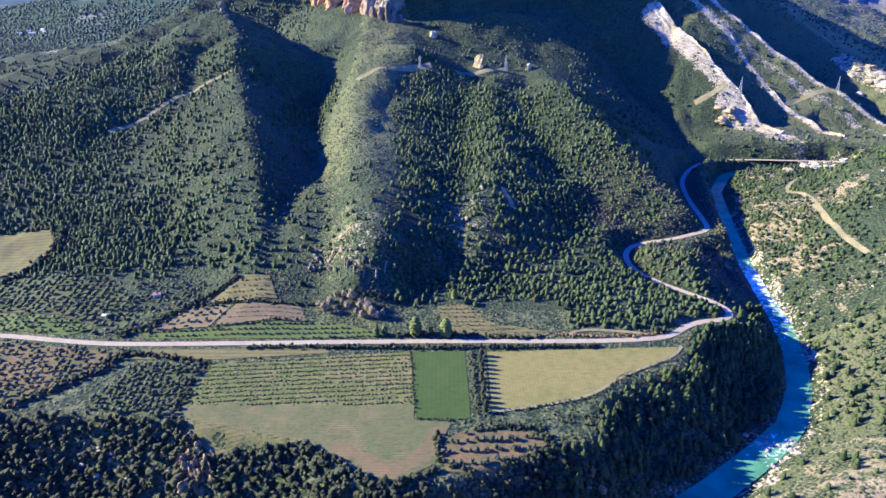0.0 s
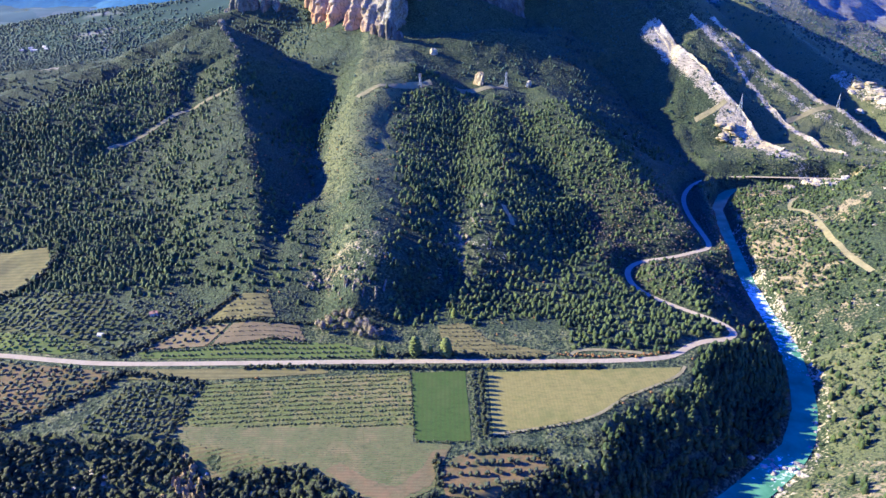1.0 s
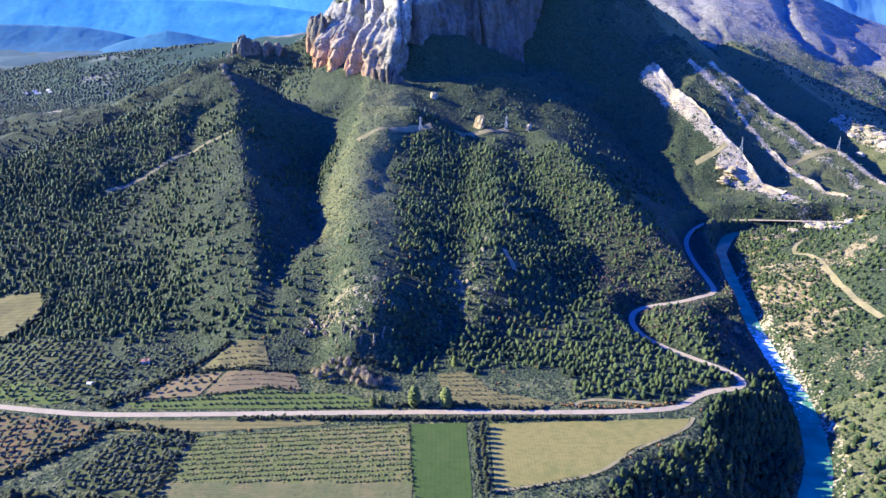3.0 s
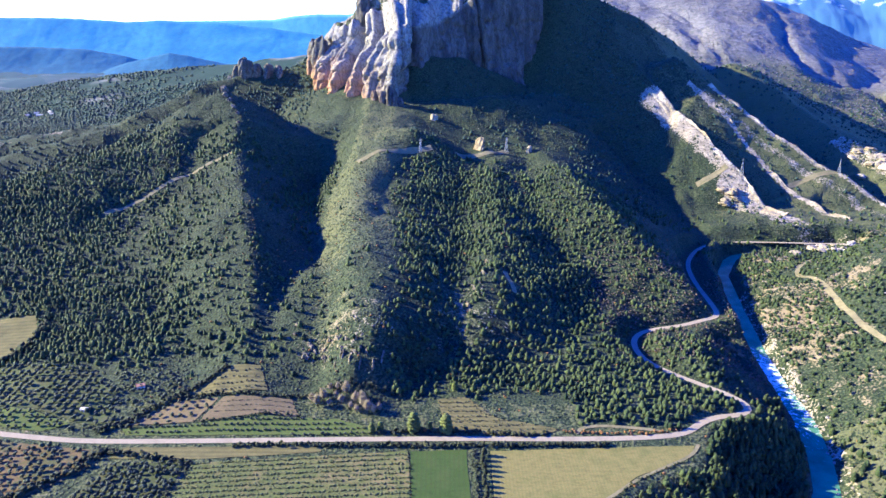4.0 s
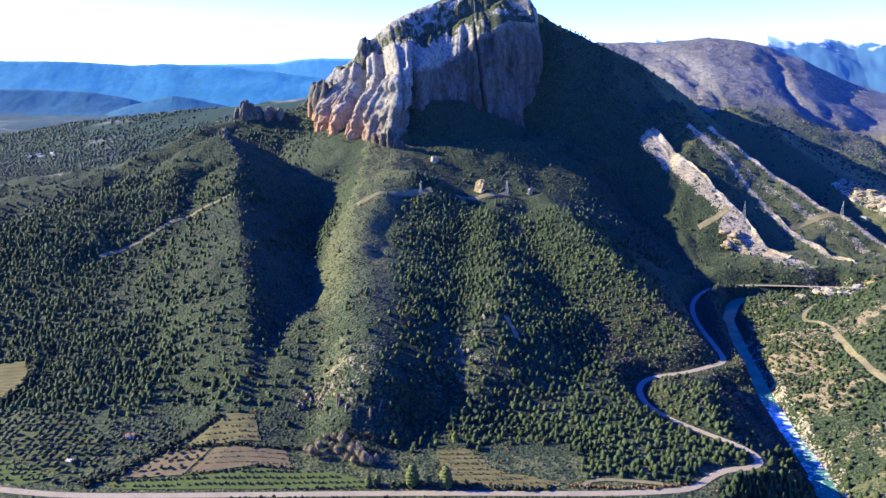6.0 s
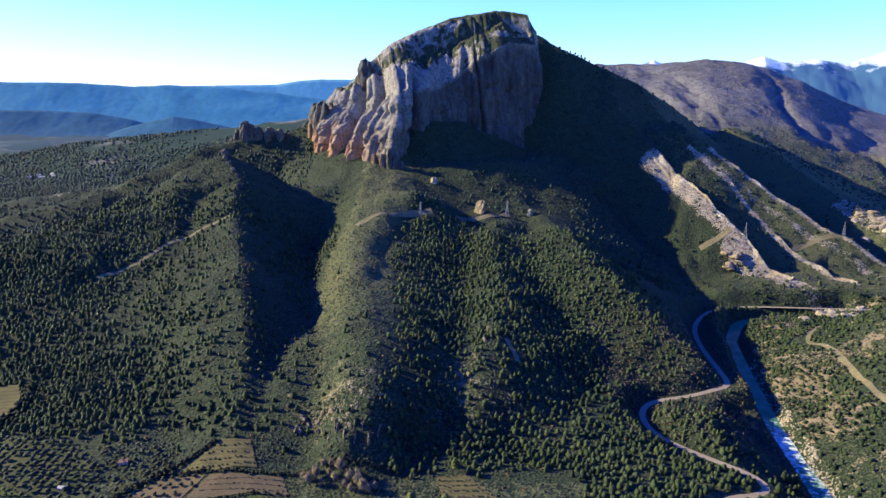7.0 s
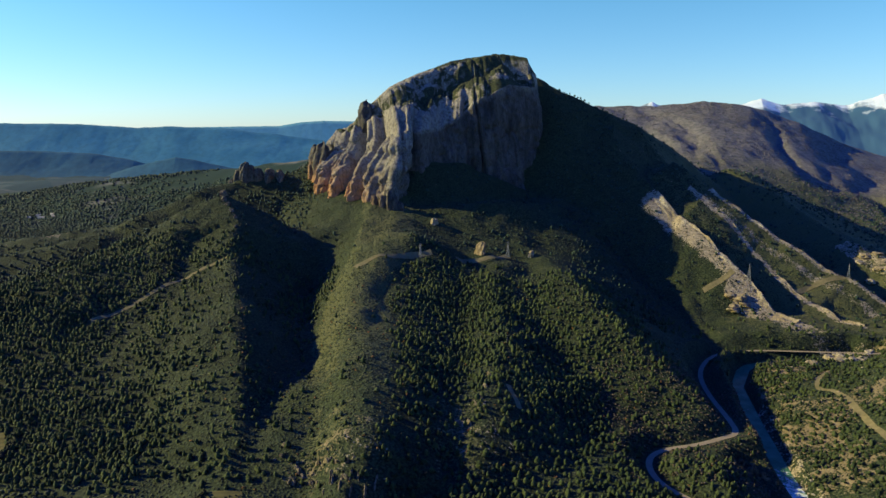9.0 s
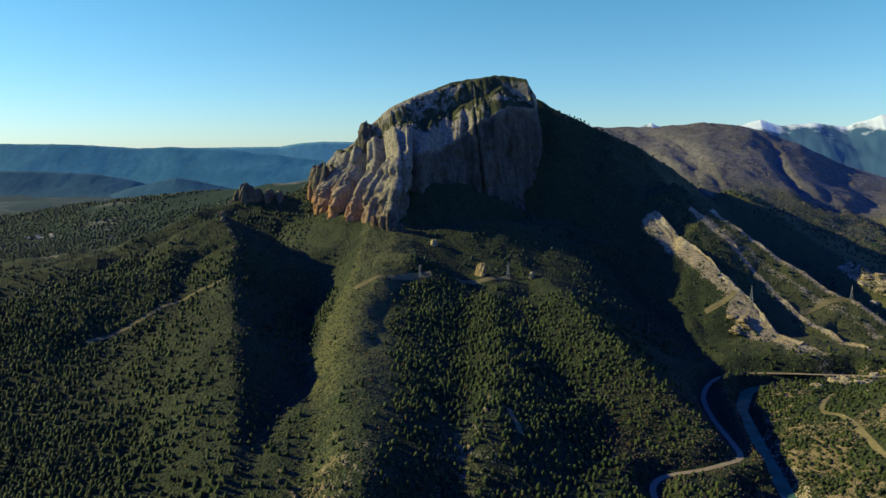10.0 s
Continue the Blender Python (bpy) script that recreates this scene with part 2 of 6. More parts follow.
TALUS = [(-70, 1640, 300), (10, 1665, 300), (58, 1685, 292), (140, 1700, 250), (255, 1725, 210)]
FIN_A = [(430, 1790, 320), (489, 1662, 233), (550, 1540, 152), (593, 1440, 96), (623, 1375, 41), (661, 1315, 2)]
FIN_B = [(560, 1770, 300), (617, 1683, 242), (709, 1590, 160), (792, 1490, 92), (823, 1457, 82), (876, 1380, 34), (900, 1320, 12)]
FIN_MID = [(530, 1760, 265), (570, 1690, 202), (599, 1640, 164), (636, 1590, 124), (677, 1500, 82), (703, 1430, 46), (739, 1370, 31), (777, 1310, 4)]
FIN_C = [(800, 2010, 270), (869, 1880, 205), (920, 1750, 140), (962, 1600, 100), (1010, 1480, 60), (1050, 1380, 20)]
ROAD_SOUTH = [(-900, 640, 14), (-441, 595, 16), (-378, 583, 17), (-325, 576, 17), (-238, 577, 17), (-101, 580, 17), (9, 582, 17), (119, 581, 17),
              (191, 584, 17), (226, 592, 16), (247, 612, 16), (268, 622, 16), (288, 624, 16), (301, 633, 16), (303, 648, 15), (294, 668, 14), (276, 690, 12)]
ROAD_NORTH = [(276, 690, 12), (248, 730, 8), (233, 765, 5), (231, 800, 5), (241, 826, 6), (262, 841, 7), (306, 851, 8), (338, 866, 9), (366, 880, 9),
              (374, 935, 6), (380, 1000, 3), (389, 1061, 1), (402, 1115, 0), (428, 1169, -1), (458, 1208, -1), (495, 1230, 0), (540, 1233, 1), (585, 1228, 2), (659, 1212, 5), (760, 1180, 12)]


def land(x, y):
    """The height of the ground."""
    x, y = np.asarray(x, float), np.asarray(y, float)
    # the gentle slope that rises away from the fields, and the plain beyond
    z = 16 + 4 * smooth(560, 660, y) + 58 * smooth(640, 1150, y) * smooth(330, -250, x) * (1 - 0.55 * smooth(-600, -1300, x)) + 48 * smooth(1350, 2000, y) * smooth(500, -300, x) * smooth(-1050, -450, x) * smooth(2700, 2200, y) + (50 * smooth(2900, 4000, y) + 45 * smooth(4000, 4600, y) - 18 * smooth(2200, 2900, y)) * smooth(-200, -700, x)
    z = z - 14 * smooth(-380, -560, x) * smooth(560, 760, y) * (1 - smooth(780, 950, y))
    z = z + 9 * fbm(x, y, 420, 3, 11) * smooth(700, 1000, y) + 8 * fbm(x, y, 700, 3, 12) * smooth(1500, 2500, y)
    # ridges
    z = smax(z, ridge(x, y, LEFT_RIDGE, 0.70, 0.42, 7, -0.12, (0.35, 0.1)), 14)
    # the flanks of the left-hand ribs: gentle towards the fields, steeper behind
    for line, deep, broad in VALLEYS:
        d, _, f = along(x, y, line)
        z = z - deep * np.exp(-(d / broad) ** 2) * smooth(0.0, 0.25, f)
    z = smax(z, ridge(x, y, RIB_LAST, 0.35, 0.5, 20), 18)
    z = smax(z, ridge(x, y, RIB_NEAR, 0.36, 0.62, 9, 0.75), 12)
    z = smax(z, ridge(x, y, RIB_FAR, 0.40, 0.6, 9, 0.3), 12)
    z = smax(z, ridge(x, y, SADDLE, 0.62, 0.6, 9), 16)
    # the spur: a gently tilted top that breaks off to the valley on its west
    d, zs, f = along(x, y, SPUR)
    top = 10 + 34 * smooth(0.50, 0.25, f)
    west = 0.15 * np.minimum(d, top) + 0.55 * (np.sqrt(np.maximum(d - top, 0) ** 2 + 64) - 8) + 0.35 * np.maximum(d - top - 12, 0)
    z = smax(z, zs - np.where(d > 0, west, (0.80 - 0.48 * smooth(0.93, 0.76, f)) * (np.sqrt(d * d + 144) - 12)), 10)
    z = smax(z, ridge(x, y, VALLEY_FILL, 0.28, 0.28, 24), 14)
    z = smax(z, ridge(x, y, KNOB, 0.50, 0.50, 14, -0.16, (0.62, 0.4)), 12)
    z = smax(z, ridge(x, y, EAST_RIDGE, 0.52, 0.36, 8), 10)
    z = smax(z, ridge(x, y, FLANK, 0.55, 0.86, 10, 0.6), 16)
    z = smax(z, ridge(x, y, HIDDEN_RIDGE, 0.6, 1.2, 14), 16)
    z = smax(z, ridge(x, y, PLATEAU, 0.3, 0.24, 40), 24)
    # the long heath slope behind the fins, up to its own crest
    u, v = x * 3450 / np.maximum(y, 900), np.clip((y - 1700) / 1750, 0, 1)
    top = np.interp(u, [p[0] for p in HEATH_CREST], [p[1] for p in HEATH_CREST])
    gull = np.abs(fbm(u * 1.0 + 0.3 * y, y * 0.45, 330, 4, 17))
    heath = 30 + (top - 30) * v ** 1.05 - 0.5 * np.maximum(y - 3450, 0) + (26 - 90 * np.maximum(0, 0.3 - gull)) * np.sin(math.pi * v) + 10 * fbm(x, y, 120, 3, 18) * np.sin(math.pi * v)
    z = smax(z, np.where(y > 1650, heath - 500 * smooth(620, 350, x) - 300 * smooth(1750, 1650, y), -99), 18)
    z = smax(z, ridge(x, y, FIN_A, 1.05, 0.55, 3), 8)
    z = smax(z, ridge(x, y, FIN_MID, 0.75, 0.9, 3), 7)
    z = smax(z, ridge(x, y, FIN_B, 0.95, 0.46, 4), 8)
    z = smax(z, ridge(x, y, FIN_C, 0.34, 0.6, 12), 14)
    apron = 212 - 0.62 * np.maximum(0, np.hypot((x + 10) / 1.35, y - 1720) - 215)
    z = smax(z, apron, 20)
    z = smax(z, ridge(x, y, TALUS, 0.3, 0.98, 6), 12)
    # the deep gully between the spur and the rock fins
    d, zg, f = along(x, y, GULLY)
    z = np.where((y > 1205) & (f > 0.02), smin(z, zg + np.where(d > 0, 0.33 * np.minimum(d, 165) + 1.0 * np.maximum(d - 165, 0), -0.6 * d) + 300 * smooth(0.1, 0.0, f) + 200 * smooth(1225, 1205, y), 10), z)
    z = z + 40 * np.exp(-((x + 268) / 72) ** 2 - ((y - 1425) / 70) ** 2)
    z = z + 26 * np.exp(-((x + 42) / 52) ** 2 - ((y - 1335) / 34) ** 2) + 18 * np.exp(-((x - 112) / 62) ** 2 - ((y - 1530) / 30) ** 2)
    # right-hand bank of the river
    d, zr, f = along(x, y, RIVER)
    half = np.interp(f, np.linspace(0, 1, len(RIVER)), RIVER_HALF)
    away = np.abs(d) - half
    east = (d < 0) & (y < 1900)
    climb = 0.40 * smooth(1150, 950, y) + 0.11
    bank = zr + 3 + climb * np.maximum(away, 0) * (1 - 0.35 * smooth(120, 500, away)) + 7 * fbm(x, y, 130, 3, 13) * smooth(10, 90, away)
    z = np.where(east, smax(bank, np.where(y > 1100, z - 200 * smooth(760, 670, x), -99), 12), z)
    # the edge of the fields falls to the river
    e, ze, g = along(x, y, RIM)
    steep = 0.95 - 0.12 * smooth(0.55, 0.72, g)
    drop = ze - steep * np.maximum(e, 0) + 5 * fbm(x, y, 60, 3, 14) * smooth(4, 40, e)
    z = np.where((e > 0) & (d >= 0) & (y < 900), np.minimum(z, np.maximum(drop, zr + 1.5) + 90 * smooth(840, 895, y)), z)
    shelf = smooth(610, 660, y) * smooth(840, 800, y)
    z = smin(z, np.where(d >= 0, zr + (1.45 - 1.05 * shelf * smooth(110, 80, away)) * np.maximum(away, 0) + 1.0, 9e3), 4)
    # small relief where the ground is wild
    wild = smooth(640, 720, y + 0.25 * np.abs(x)) + smooth(6, 30, e) * (d >= 0) + (east & (away > 4))
    z = z + np.clip(wild, 0, 1) * (3.2 * fbm(x, y, 46, 4, 15) + (7.0 - 20.0 * np.maximum(0, 0.35 - np.abs(fbm(x, y, 150, 3, 16)))) * smooth(690, 850, y))
    # roads are cut in
    for line in (ROAD_SOUTH, ROAD_NORTH):
        r, h, _ = along(x, y, line)
        z = z + (h - z) * (1 - smooth(6, 17 if line is ROAD_SOUTH else 32, np.abs(r)))
    # river bed
    return np.where(away < 6, np.minimum(z, zr - 1.6 + 0.55 * np.maximum(away + 3, 0)), z)


def hollow(x, y):
    """1 in the hollows between the western ribs, 0 along their backs."""
    m = np.zeros(np.shape(x))
    for line, broad in ((RIB_NEAR, 62), (RIB_FAR, 70), (RIB_LAST, 80), (LEFT_RIDGE, 85), (PLATEAU, 80)):
        m = np.maximum(m, np.exp(-(along(x, y, line)[0] / broad) ** 2))
    return 1 - m


def height(x, y):
    return float(land(np.array([x]), np.array([y]))[0])


# ---- mesh helpers ----
def big_mesh(name, verts, tris, material, smooth_shade=False):
    """A mesh from two arrays, quickly."""
    verts, tris = np.asarray(verts, np.float32), np.asarray(tris, np.int32)
    n = tris.shape[1]
    me = bpy.data.meshes.new(name)
    me.vertices.add(len(verts))
    me.vertices.foreach_set("co", verts.ravel())
    me.loops.add(tris.size)
    me.loops.foreach_set("vertex_index", tris.ravel())
    me.polygons.add(len(tris))
    me.polygons.foreach_set("loop_start", np.arange(0, tris.size, n, dtype=np.int32))
    me.materials.append(material)
    me.update(calc_edges=True)
    if smooth_shade:
        me.shade_smooth()
    return me


def grid_faces(nu, nv):
    i = np.arange((nu - 1) * (nv - 1))
    a = (i // (nv - 1)) * nv + i % (nv - 1)
    return np.stack([a, a + nv, a + nv + 1, a + 1], 1)


def part(name, mesh, parent, label=""):
    ob = new(name, mesh)
    ob.parent = parent
    return tagged(ob, label)


# ---- ground ----
def steps(*runs):
    """Grid lines: runs of (from, to, spacing)."""
    return np.unique(np.concatenate([np.arange(a, b + 0.01, s) for a, b, s in runs]))


gx = steps((-4600, -1600, 100), (-1600, -700, 12), (-700, 1000, 5), (1000, 1700, 14), (1700, 4600, 60))
gy = steps((-600, 300, 60), (300, 360, 10), (360, 1000, 4.5), (1000, 1750, 6), (1750, 2300, 11), (2300, 3600, 26), (3600, 4900, 100))
GX, GY = np.meshgrid(gx, gy, indexing="ij")
GZ = land(GX, GY)
ground_mesh = big_mesh("ground", np.stack([GX, GY, GZ], -1).reshape(-1, 3), grid_faces(len(gx), len(gy)), GROUND, True)


def covers(x, y):
    """How much rock, pale turf, bare soil and shade-darkened wood floor there is, each 0 to 1."""
    dA, _, fA = along(x, y, FIN_A)
    dB, _, fB = along(x, y, FIN_B)
    dC, _, fC = along(x, y, FIN_C)
    r, _, fr = along(x, y, RIVER)
    dM, _, fM = along(x, y, FIN_MID)
    streak = fbm(x * 0.8 + y * 0.5, x * 0.2, 34, 3, 33)
    rock = (0.86 - 0.011 * np.maximum(dA, 0) + 0.5 * streak) * ((dA > -5) & (dA < 55)) * (fA > 0.18) + 0.8 * ((dM > -3) & (dM < 9)) * (fM > 0.14)
    rock = rock + (0.75 * ((dB > -4) & (dB < 10)) + (0.42 + 0.3 * streak) * ((dB > 28) & (dB < 52))) * (fB > 0.16) + 0.55 * ((dC > -30) & (dC < 40)) * (fC > 0.5)
    rock = rock + 0.7 * np.exp(-np.hypot((x + 1060) / 55, (y - 1885) / 22) ** 2) + 0.7 * np.exp(-np.hypot((x + 1160) / 60, (y - 1790) / 20) ** 2)
    rock = rock + 0.5 * np.exp(-np.hypot(x - 575, y - 1395) ** 2 / 30 ** 2)
    rock = rock + 0.8 * np.exp(-((np.hypot(x - 680, y - 1195) - 0) / 48) ** 2)
    half = np.interp(fr, np.linspace(0, 1, len(RIVER)), RIVER_HALF)
    shore = np.abs(r) - half
    rock = rock + 0.40 * ((r < 0) & (shore < 13) & (y < 1000)) + 0.2 * ((r > 0) & (shore < 7) & (y < 560))
    e, _, g = along(x, y, RIM)
    rock = rock + 0.12 * smooth(3, 12, e) * smooth(60, 30, e) * (r > 0) * (y < 480)
    dS, _, fS = along(x, y, SPUR)
    grass = (0.70 + 0.15 * smooth(1650, 1850, y)) * smooth(450, 650, x + 70 * fbm(x, y, 90, 3, 36)) * smooth(1230, 1265, y) + 0.20 * ((r < 0) & (shore > 8) & (y < 1250)) + 0.66 * smooth(62, 45, np.abs(dS - 12)) * smooth(0.9, 0.5, fS) + 0.45 * (y < 640)
    dL, _, fL = along(x, y, LEFT_RIDGE)
    grass = grass + 0.12 * smooth(140, 60, np.abs(dL)) * (fL < 0.75)
    rock = rock + 0.30 * np.exp(-(np.hypot((x + 78) / 40, (y - 715) / 26)) ** 2) + 0.36 * np.exp(-(np.hypot((x - 45) / 26, (y - 800) / 60)) ** 2)
    open_west, open_foot = np.exp(-np.hypot((x - 24) / 34, (y - 780) / 85) ** 2), np.exp(-np.hypot((x + 125) / 55, (y - 735) / 50) ** 2)
    grass = grass + 0.6 * open_west + 0.5 * open_foot
    east = (r < 0) & (shore > 10) & (y < 1250)
    soil = east * (0.36 + 0.8 * fbm(x, y, 90, 4, 31)) + 0.12 * (y < 640) * (e < 0) + (0.38 + 0.4 * fbm(x, y, 40, 3, 37)) * (0.8 * open_west + open_foot)
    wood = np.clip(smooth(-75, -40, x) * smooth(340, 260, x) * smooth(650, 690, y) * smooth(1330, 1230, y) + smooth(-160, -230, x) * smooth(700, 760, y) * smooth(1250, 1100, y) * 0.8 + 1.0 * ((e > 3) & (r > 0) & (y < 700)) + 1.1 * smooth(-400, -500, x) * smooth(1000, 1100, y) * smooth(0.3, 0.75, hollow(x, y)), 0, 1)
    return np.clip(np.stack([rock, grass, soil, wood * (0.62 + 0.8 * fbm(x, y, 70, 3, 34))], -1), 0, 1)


def heath_share(x, y):
    """Leafless brown heath on the slope behind the fins, thinning downhill."""
    return np.clip(smooth(2150, 2650, y + 240 * fbm(x, y, 300, 3, 35)) * smooth(450, 650, x), 0, 1)


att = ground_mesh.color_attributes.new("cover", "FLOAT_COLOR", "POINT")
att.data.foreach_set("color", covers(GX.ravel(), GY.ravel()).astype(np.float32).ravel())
dry = ground_mesh.attributes.new("heath", "FLOAT", "POINT")
dry.data.foreach_set("value", heath_share(GX.ravel(), GY.ravel()).astype(np.float32))
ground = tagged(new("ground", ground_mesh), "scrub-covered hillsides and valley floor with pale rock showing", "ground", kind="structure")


# ---- river and roads ----
def ribbon(nodes, half, lift, close=2.0, across=5, on_land=False, wobble=0.0):
    """A strip along nodes: rounded, as wide as half to each side."""
    p = np.array(nodes, float)
    for _ in range(3):
        q = np.concatenate([p[:1], np.stack([0.75 * p[:-1] + 0.25 * p[1:], 0.25 * p[:-1] + 0.75 * p[1:]], 1).reshape(-1, 3), p[-1:]])
        p = q
    seg = np.r_[0, np.cumsum(np.hypot(*np.diff(p[:, :2], axis=0).T))]
    n = int(seg[-1] / close) + 2
    s = np.linspace(0, seg[-1], n)
    c = np.stack([np.interp(s, seg, p[:, k]) for k in range(3)], 1)
    tang = np.gradient(c[:, :2], axis=0)
    tang /= np.linalg.norm(tang, axis=1)[:, None] + 1e-9
    w = np.interp(s / seg[-1], np.linspace(0, 1, len(half)), half) if isinstance(half, list) else np.full(n, half)
    u = np.linspace(-1, 1, across)
    ww = w[:, None] * u[None, :] * (1 + wobble * fbm(s[:, None] + 0 * u, 40 * np.sign(u)[None, :] + 0 * s[:, None], 30, 3, 41))
    x = c[:, 0, None] + tang[:, 1, None] * ww
    y = c[:, 1, None] - tang[:, 0, None] * ww
    z = (land(x, y) if on_land else c[:, 2, None] + 0 * x) + lift
    return np.stack([x, y, z], -1).reshape(-1, 3), grid_faces(n, across), c


def water_material():
    n = Nodes("river_water", 0.12)
    n.bsdf.inputs["Specular IOR Level"].default_value = 0.03
    y = n.t.nodes.new("ShaderNodeSeparateXYZ")
    n.link(n.pos, y.inputs[0])
    pool = n.mix(n.ramp(n.noise(0.05, 4), (0.35, 0.0), (0.65, 1.0)), (0.050, 0.150, 0.085), (0.095, 0.240, 0.140))
    foam = n.attribute("foam").outputs["Fac"]
    froth = n.ramp(n.maths("ADD", foam, n.maths("MULTIPLY", n.maths("SUBTRACT", n.noise(0.22, 6, 0.65), 0.5), 2.2)), (0.45, 0.0), (0.75, 1.0))
    c = n.mix(froth, pool, (0.66, 0.72, 0.66))
    n.link(n.ramp(froth, (0.0, 0.10), (1.0, 0.7)), n.bsdf.inputs["Roughness"])
    n.bump(n.noise(0.5, 4), 0.35, 0.6)
    return n.done(c)


WATER = water_material()
v, f, c = ribbon(RIVER, [h + 2.5 for h in RIVER_HALF], 0.0, 3.0, 15)
river_mesh = big_mesh("river", v, f, WATER, True)
fy, fx = v[:, 1], v[:, 0]
foam = 0.72 * np.exp(-((fy - 780) / 55) ** 2) + 0.42 * np.exp(-((fy - 680) / 60) ** 2) + 0.18 * np.exp(-((fy - 1000) / 70) ** 2) + 0.46 * np.exp(-np.hypot(fx - 296, (fy - 488)) ** 2 / 34 ** 2)
fa = river_mesh.attributes.new("foam", "FLOAT", "POINT")
fa.data.foreach_set("value", np.clip(foam, 0, 1).astype(np.float32))
tagged(new("river", river_mesh), "turquoise mountain river with white rapids", "river", kind="structure")

ASPHALT = plain_material("pale_asphalt", (0.255, 0.208, 0.145), (0.33, 0.270, 0.190), 0.5)
GRAVEL = plain_material("grassy_track", (0.135, 0.120, 0.060), (0.225, 0.190, 0.105), 0.15)
for name, nodes in (("road", ROAD_SOUTH + ROAD_NORTH[1:]),):
    v, f, c = ribbon(nodes, 3.7, 0.35, 2.5, 5)
    tagged(new(name, big_mesh(name, v, f, ASPHALT, True)), "pale two-lane country road winding along the valley", "road", kind="structure")

# ---- the great rock ----
def rock_material(name, warm, grey, dark, green=0.0):
    n = Nodes(name, 0.92)
    streak = n.noise(0.05, 7, 0.62, (1.0, 1.0, 0.16))
    lump = n.noise(0.12, 7, 0.62)
    wide = n.noise(0.012, 3)
    c = n.mix(n.ramp(streak, (0.36, 0.0), (0.64, 1.0)), dark, grey)
    low = n.t.nodes.new("ShaderNodeSeparateXYZ")
    n.link(n.pos, low.inputs[0])
    if green:
        # rust-coloured seepage low on the western buttress
        west = n.maths("MULTIPLY", n.ramp(n.maths("DIVIDE", n.maths("ADD", low.outputs[0], 400.0), 400.0), (0.40, 1.0), (0.72, 0.0)), n.ramp(n.maths("ADD", n.maths("DIVIDE", low.outputs[2], 600.0), n.maths("MULTIPLY", n.maths("SUBTRACT", streak, 0.5), 0.35)), (0.40, 0.9), (0.52, 0.0)))
        stain = n.maths("MULTIPLY", west, n.ramp(streak, (0.3, 0.3), (0.55, 1.0)))
    else:
        stain = n.ramp(wide, (0.44, 0.0), (0.60, 0.9))
    if green:
        # wide slabs painted paler where sun strikes; the sunless wall keeps the dark tones
        bare = n.maths("ADD", n.attribute("bare").outputs["Fac"], n.maths("MULTIPLY", n.maths("SUBTRACT", n.noise(0.03, 6, 0.65), 0.5), 1.1))
        c = n.mix(n.ramp(bare, (0.30, 0.0), (0.75, 0.85)), c, n.mix(n.ramp(lump, (0.35, 0.0), (0.6, 1.0)), (0.215, 0.194, 0.166), (0.420, 0.384, 0.332)))
    c = n.mix(stain, c, warm)
    c = n.mix(n.ramp(n.noise(0.09, 7, 0.62, (1.0, 1.0, 0.4)), (0.465, 0.0), (0.50, 0.7), (0.535, 0.0)), c, tuple(v * 0.55 for v in dark))
    c = n.mix(n.ramp(lump, (0.5, 0.0), (0.75, 0.6)), c, tuple(v * 0.6 for v in dark))
    if not green:
        c = n.mix(n.ramp(n.noise(0.25, 7, 0.7), (0.47, 0.0), (0.60, 0.75)), c, tuple(v * 0.45 for v in dark))
    if green:
        up = n.t.nodes.new("ShaderNodeSeparateXYZ")
        n.link(n.t.nodes.new("ShaderNodeNewGeometry").outputs["Normal"], up.inputs[0])
        flat = n.ramp(n.maths("ADD", up.outputs[2], n.maths("MULTIPLY", n.maths("SUBTRACT", n.noise(0.05, 6, 0.65), 0.5), 0.9)), (0.30, 0.0), (0.48, 1.0))
        moss = n.maths("ADD", n.attribute("moss").outputs["Fac"], n.maths("MULTIPLY", n.maths("SUBTRACT", n.noise(0.035, 7, 0.68), 0.5), 1.9))
        plants = n.maths("MULTIPLY", n.ramp(moss, (0.44, 0.0), (0.56, 1.0)), flat)
        c = n.mix(plants, c, n.mix(n.ramp(n.noise(0.2, 6, 0.7), (0.4, 0.0), (0.62, 1.0)), (0.018, 0.026, 0.014), (0.066, 0.074, 0.036)))
    n.bump(n.maths("ADD", streak, lump), 0.7, 4.0)
    return n.done(c)


# cliff greys set dark to carry the shade of the front wall
CLIFF = rock_material("cliff_rock", (0.52, 0.255, 0.105), (0.150, 0.138, 0.127), (0.054, 0.051, 0.050), 1.0)
LIME = rock_material("pale_limestone", (0.32, 0.25, 0.150), (0.56, 0.50, 0.395), (0.34, 0.29, 0.215))

# the rock wall: foot, rim, crest and back, from its far left end round the front to its far right end
FOOT = [(-330, 1860, 240), (-318, 1760, 250), (-258, 1650, 225), (-212, 1600, 205), (-112, 1515, 198), (-64, 1580, 215), (17, 1655, 270), (123, 1690, 240), (236, 1715, 195), (272, 1820, 220), (275, 1980, 260)]
TOP = [(-296, 1856, 335), (-276, 1756, 345), (-214, 1708, 352), (-160, 1668, 358), (-92, 1580, 362), (-64, 1616, 368), (-6, 1690, 378), (78, 1720, 440), (150, 1755, 480), (212, 1785, 476), (236, 1890, 490)]
CREST = [(-270, 1880, 340), (-250, 1800, 365), (-205, 1765, 405), (-180, 1762, 432), (-132, 1795, 478), (-66, 1832, 511), (16, 1868, 544), (70, 1890, 556), (130, 1905, 560), (204, 1875, 549), (226, 1900, 508)]
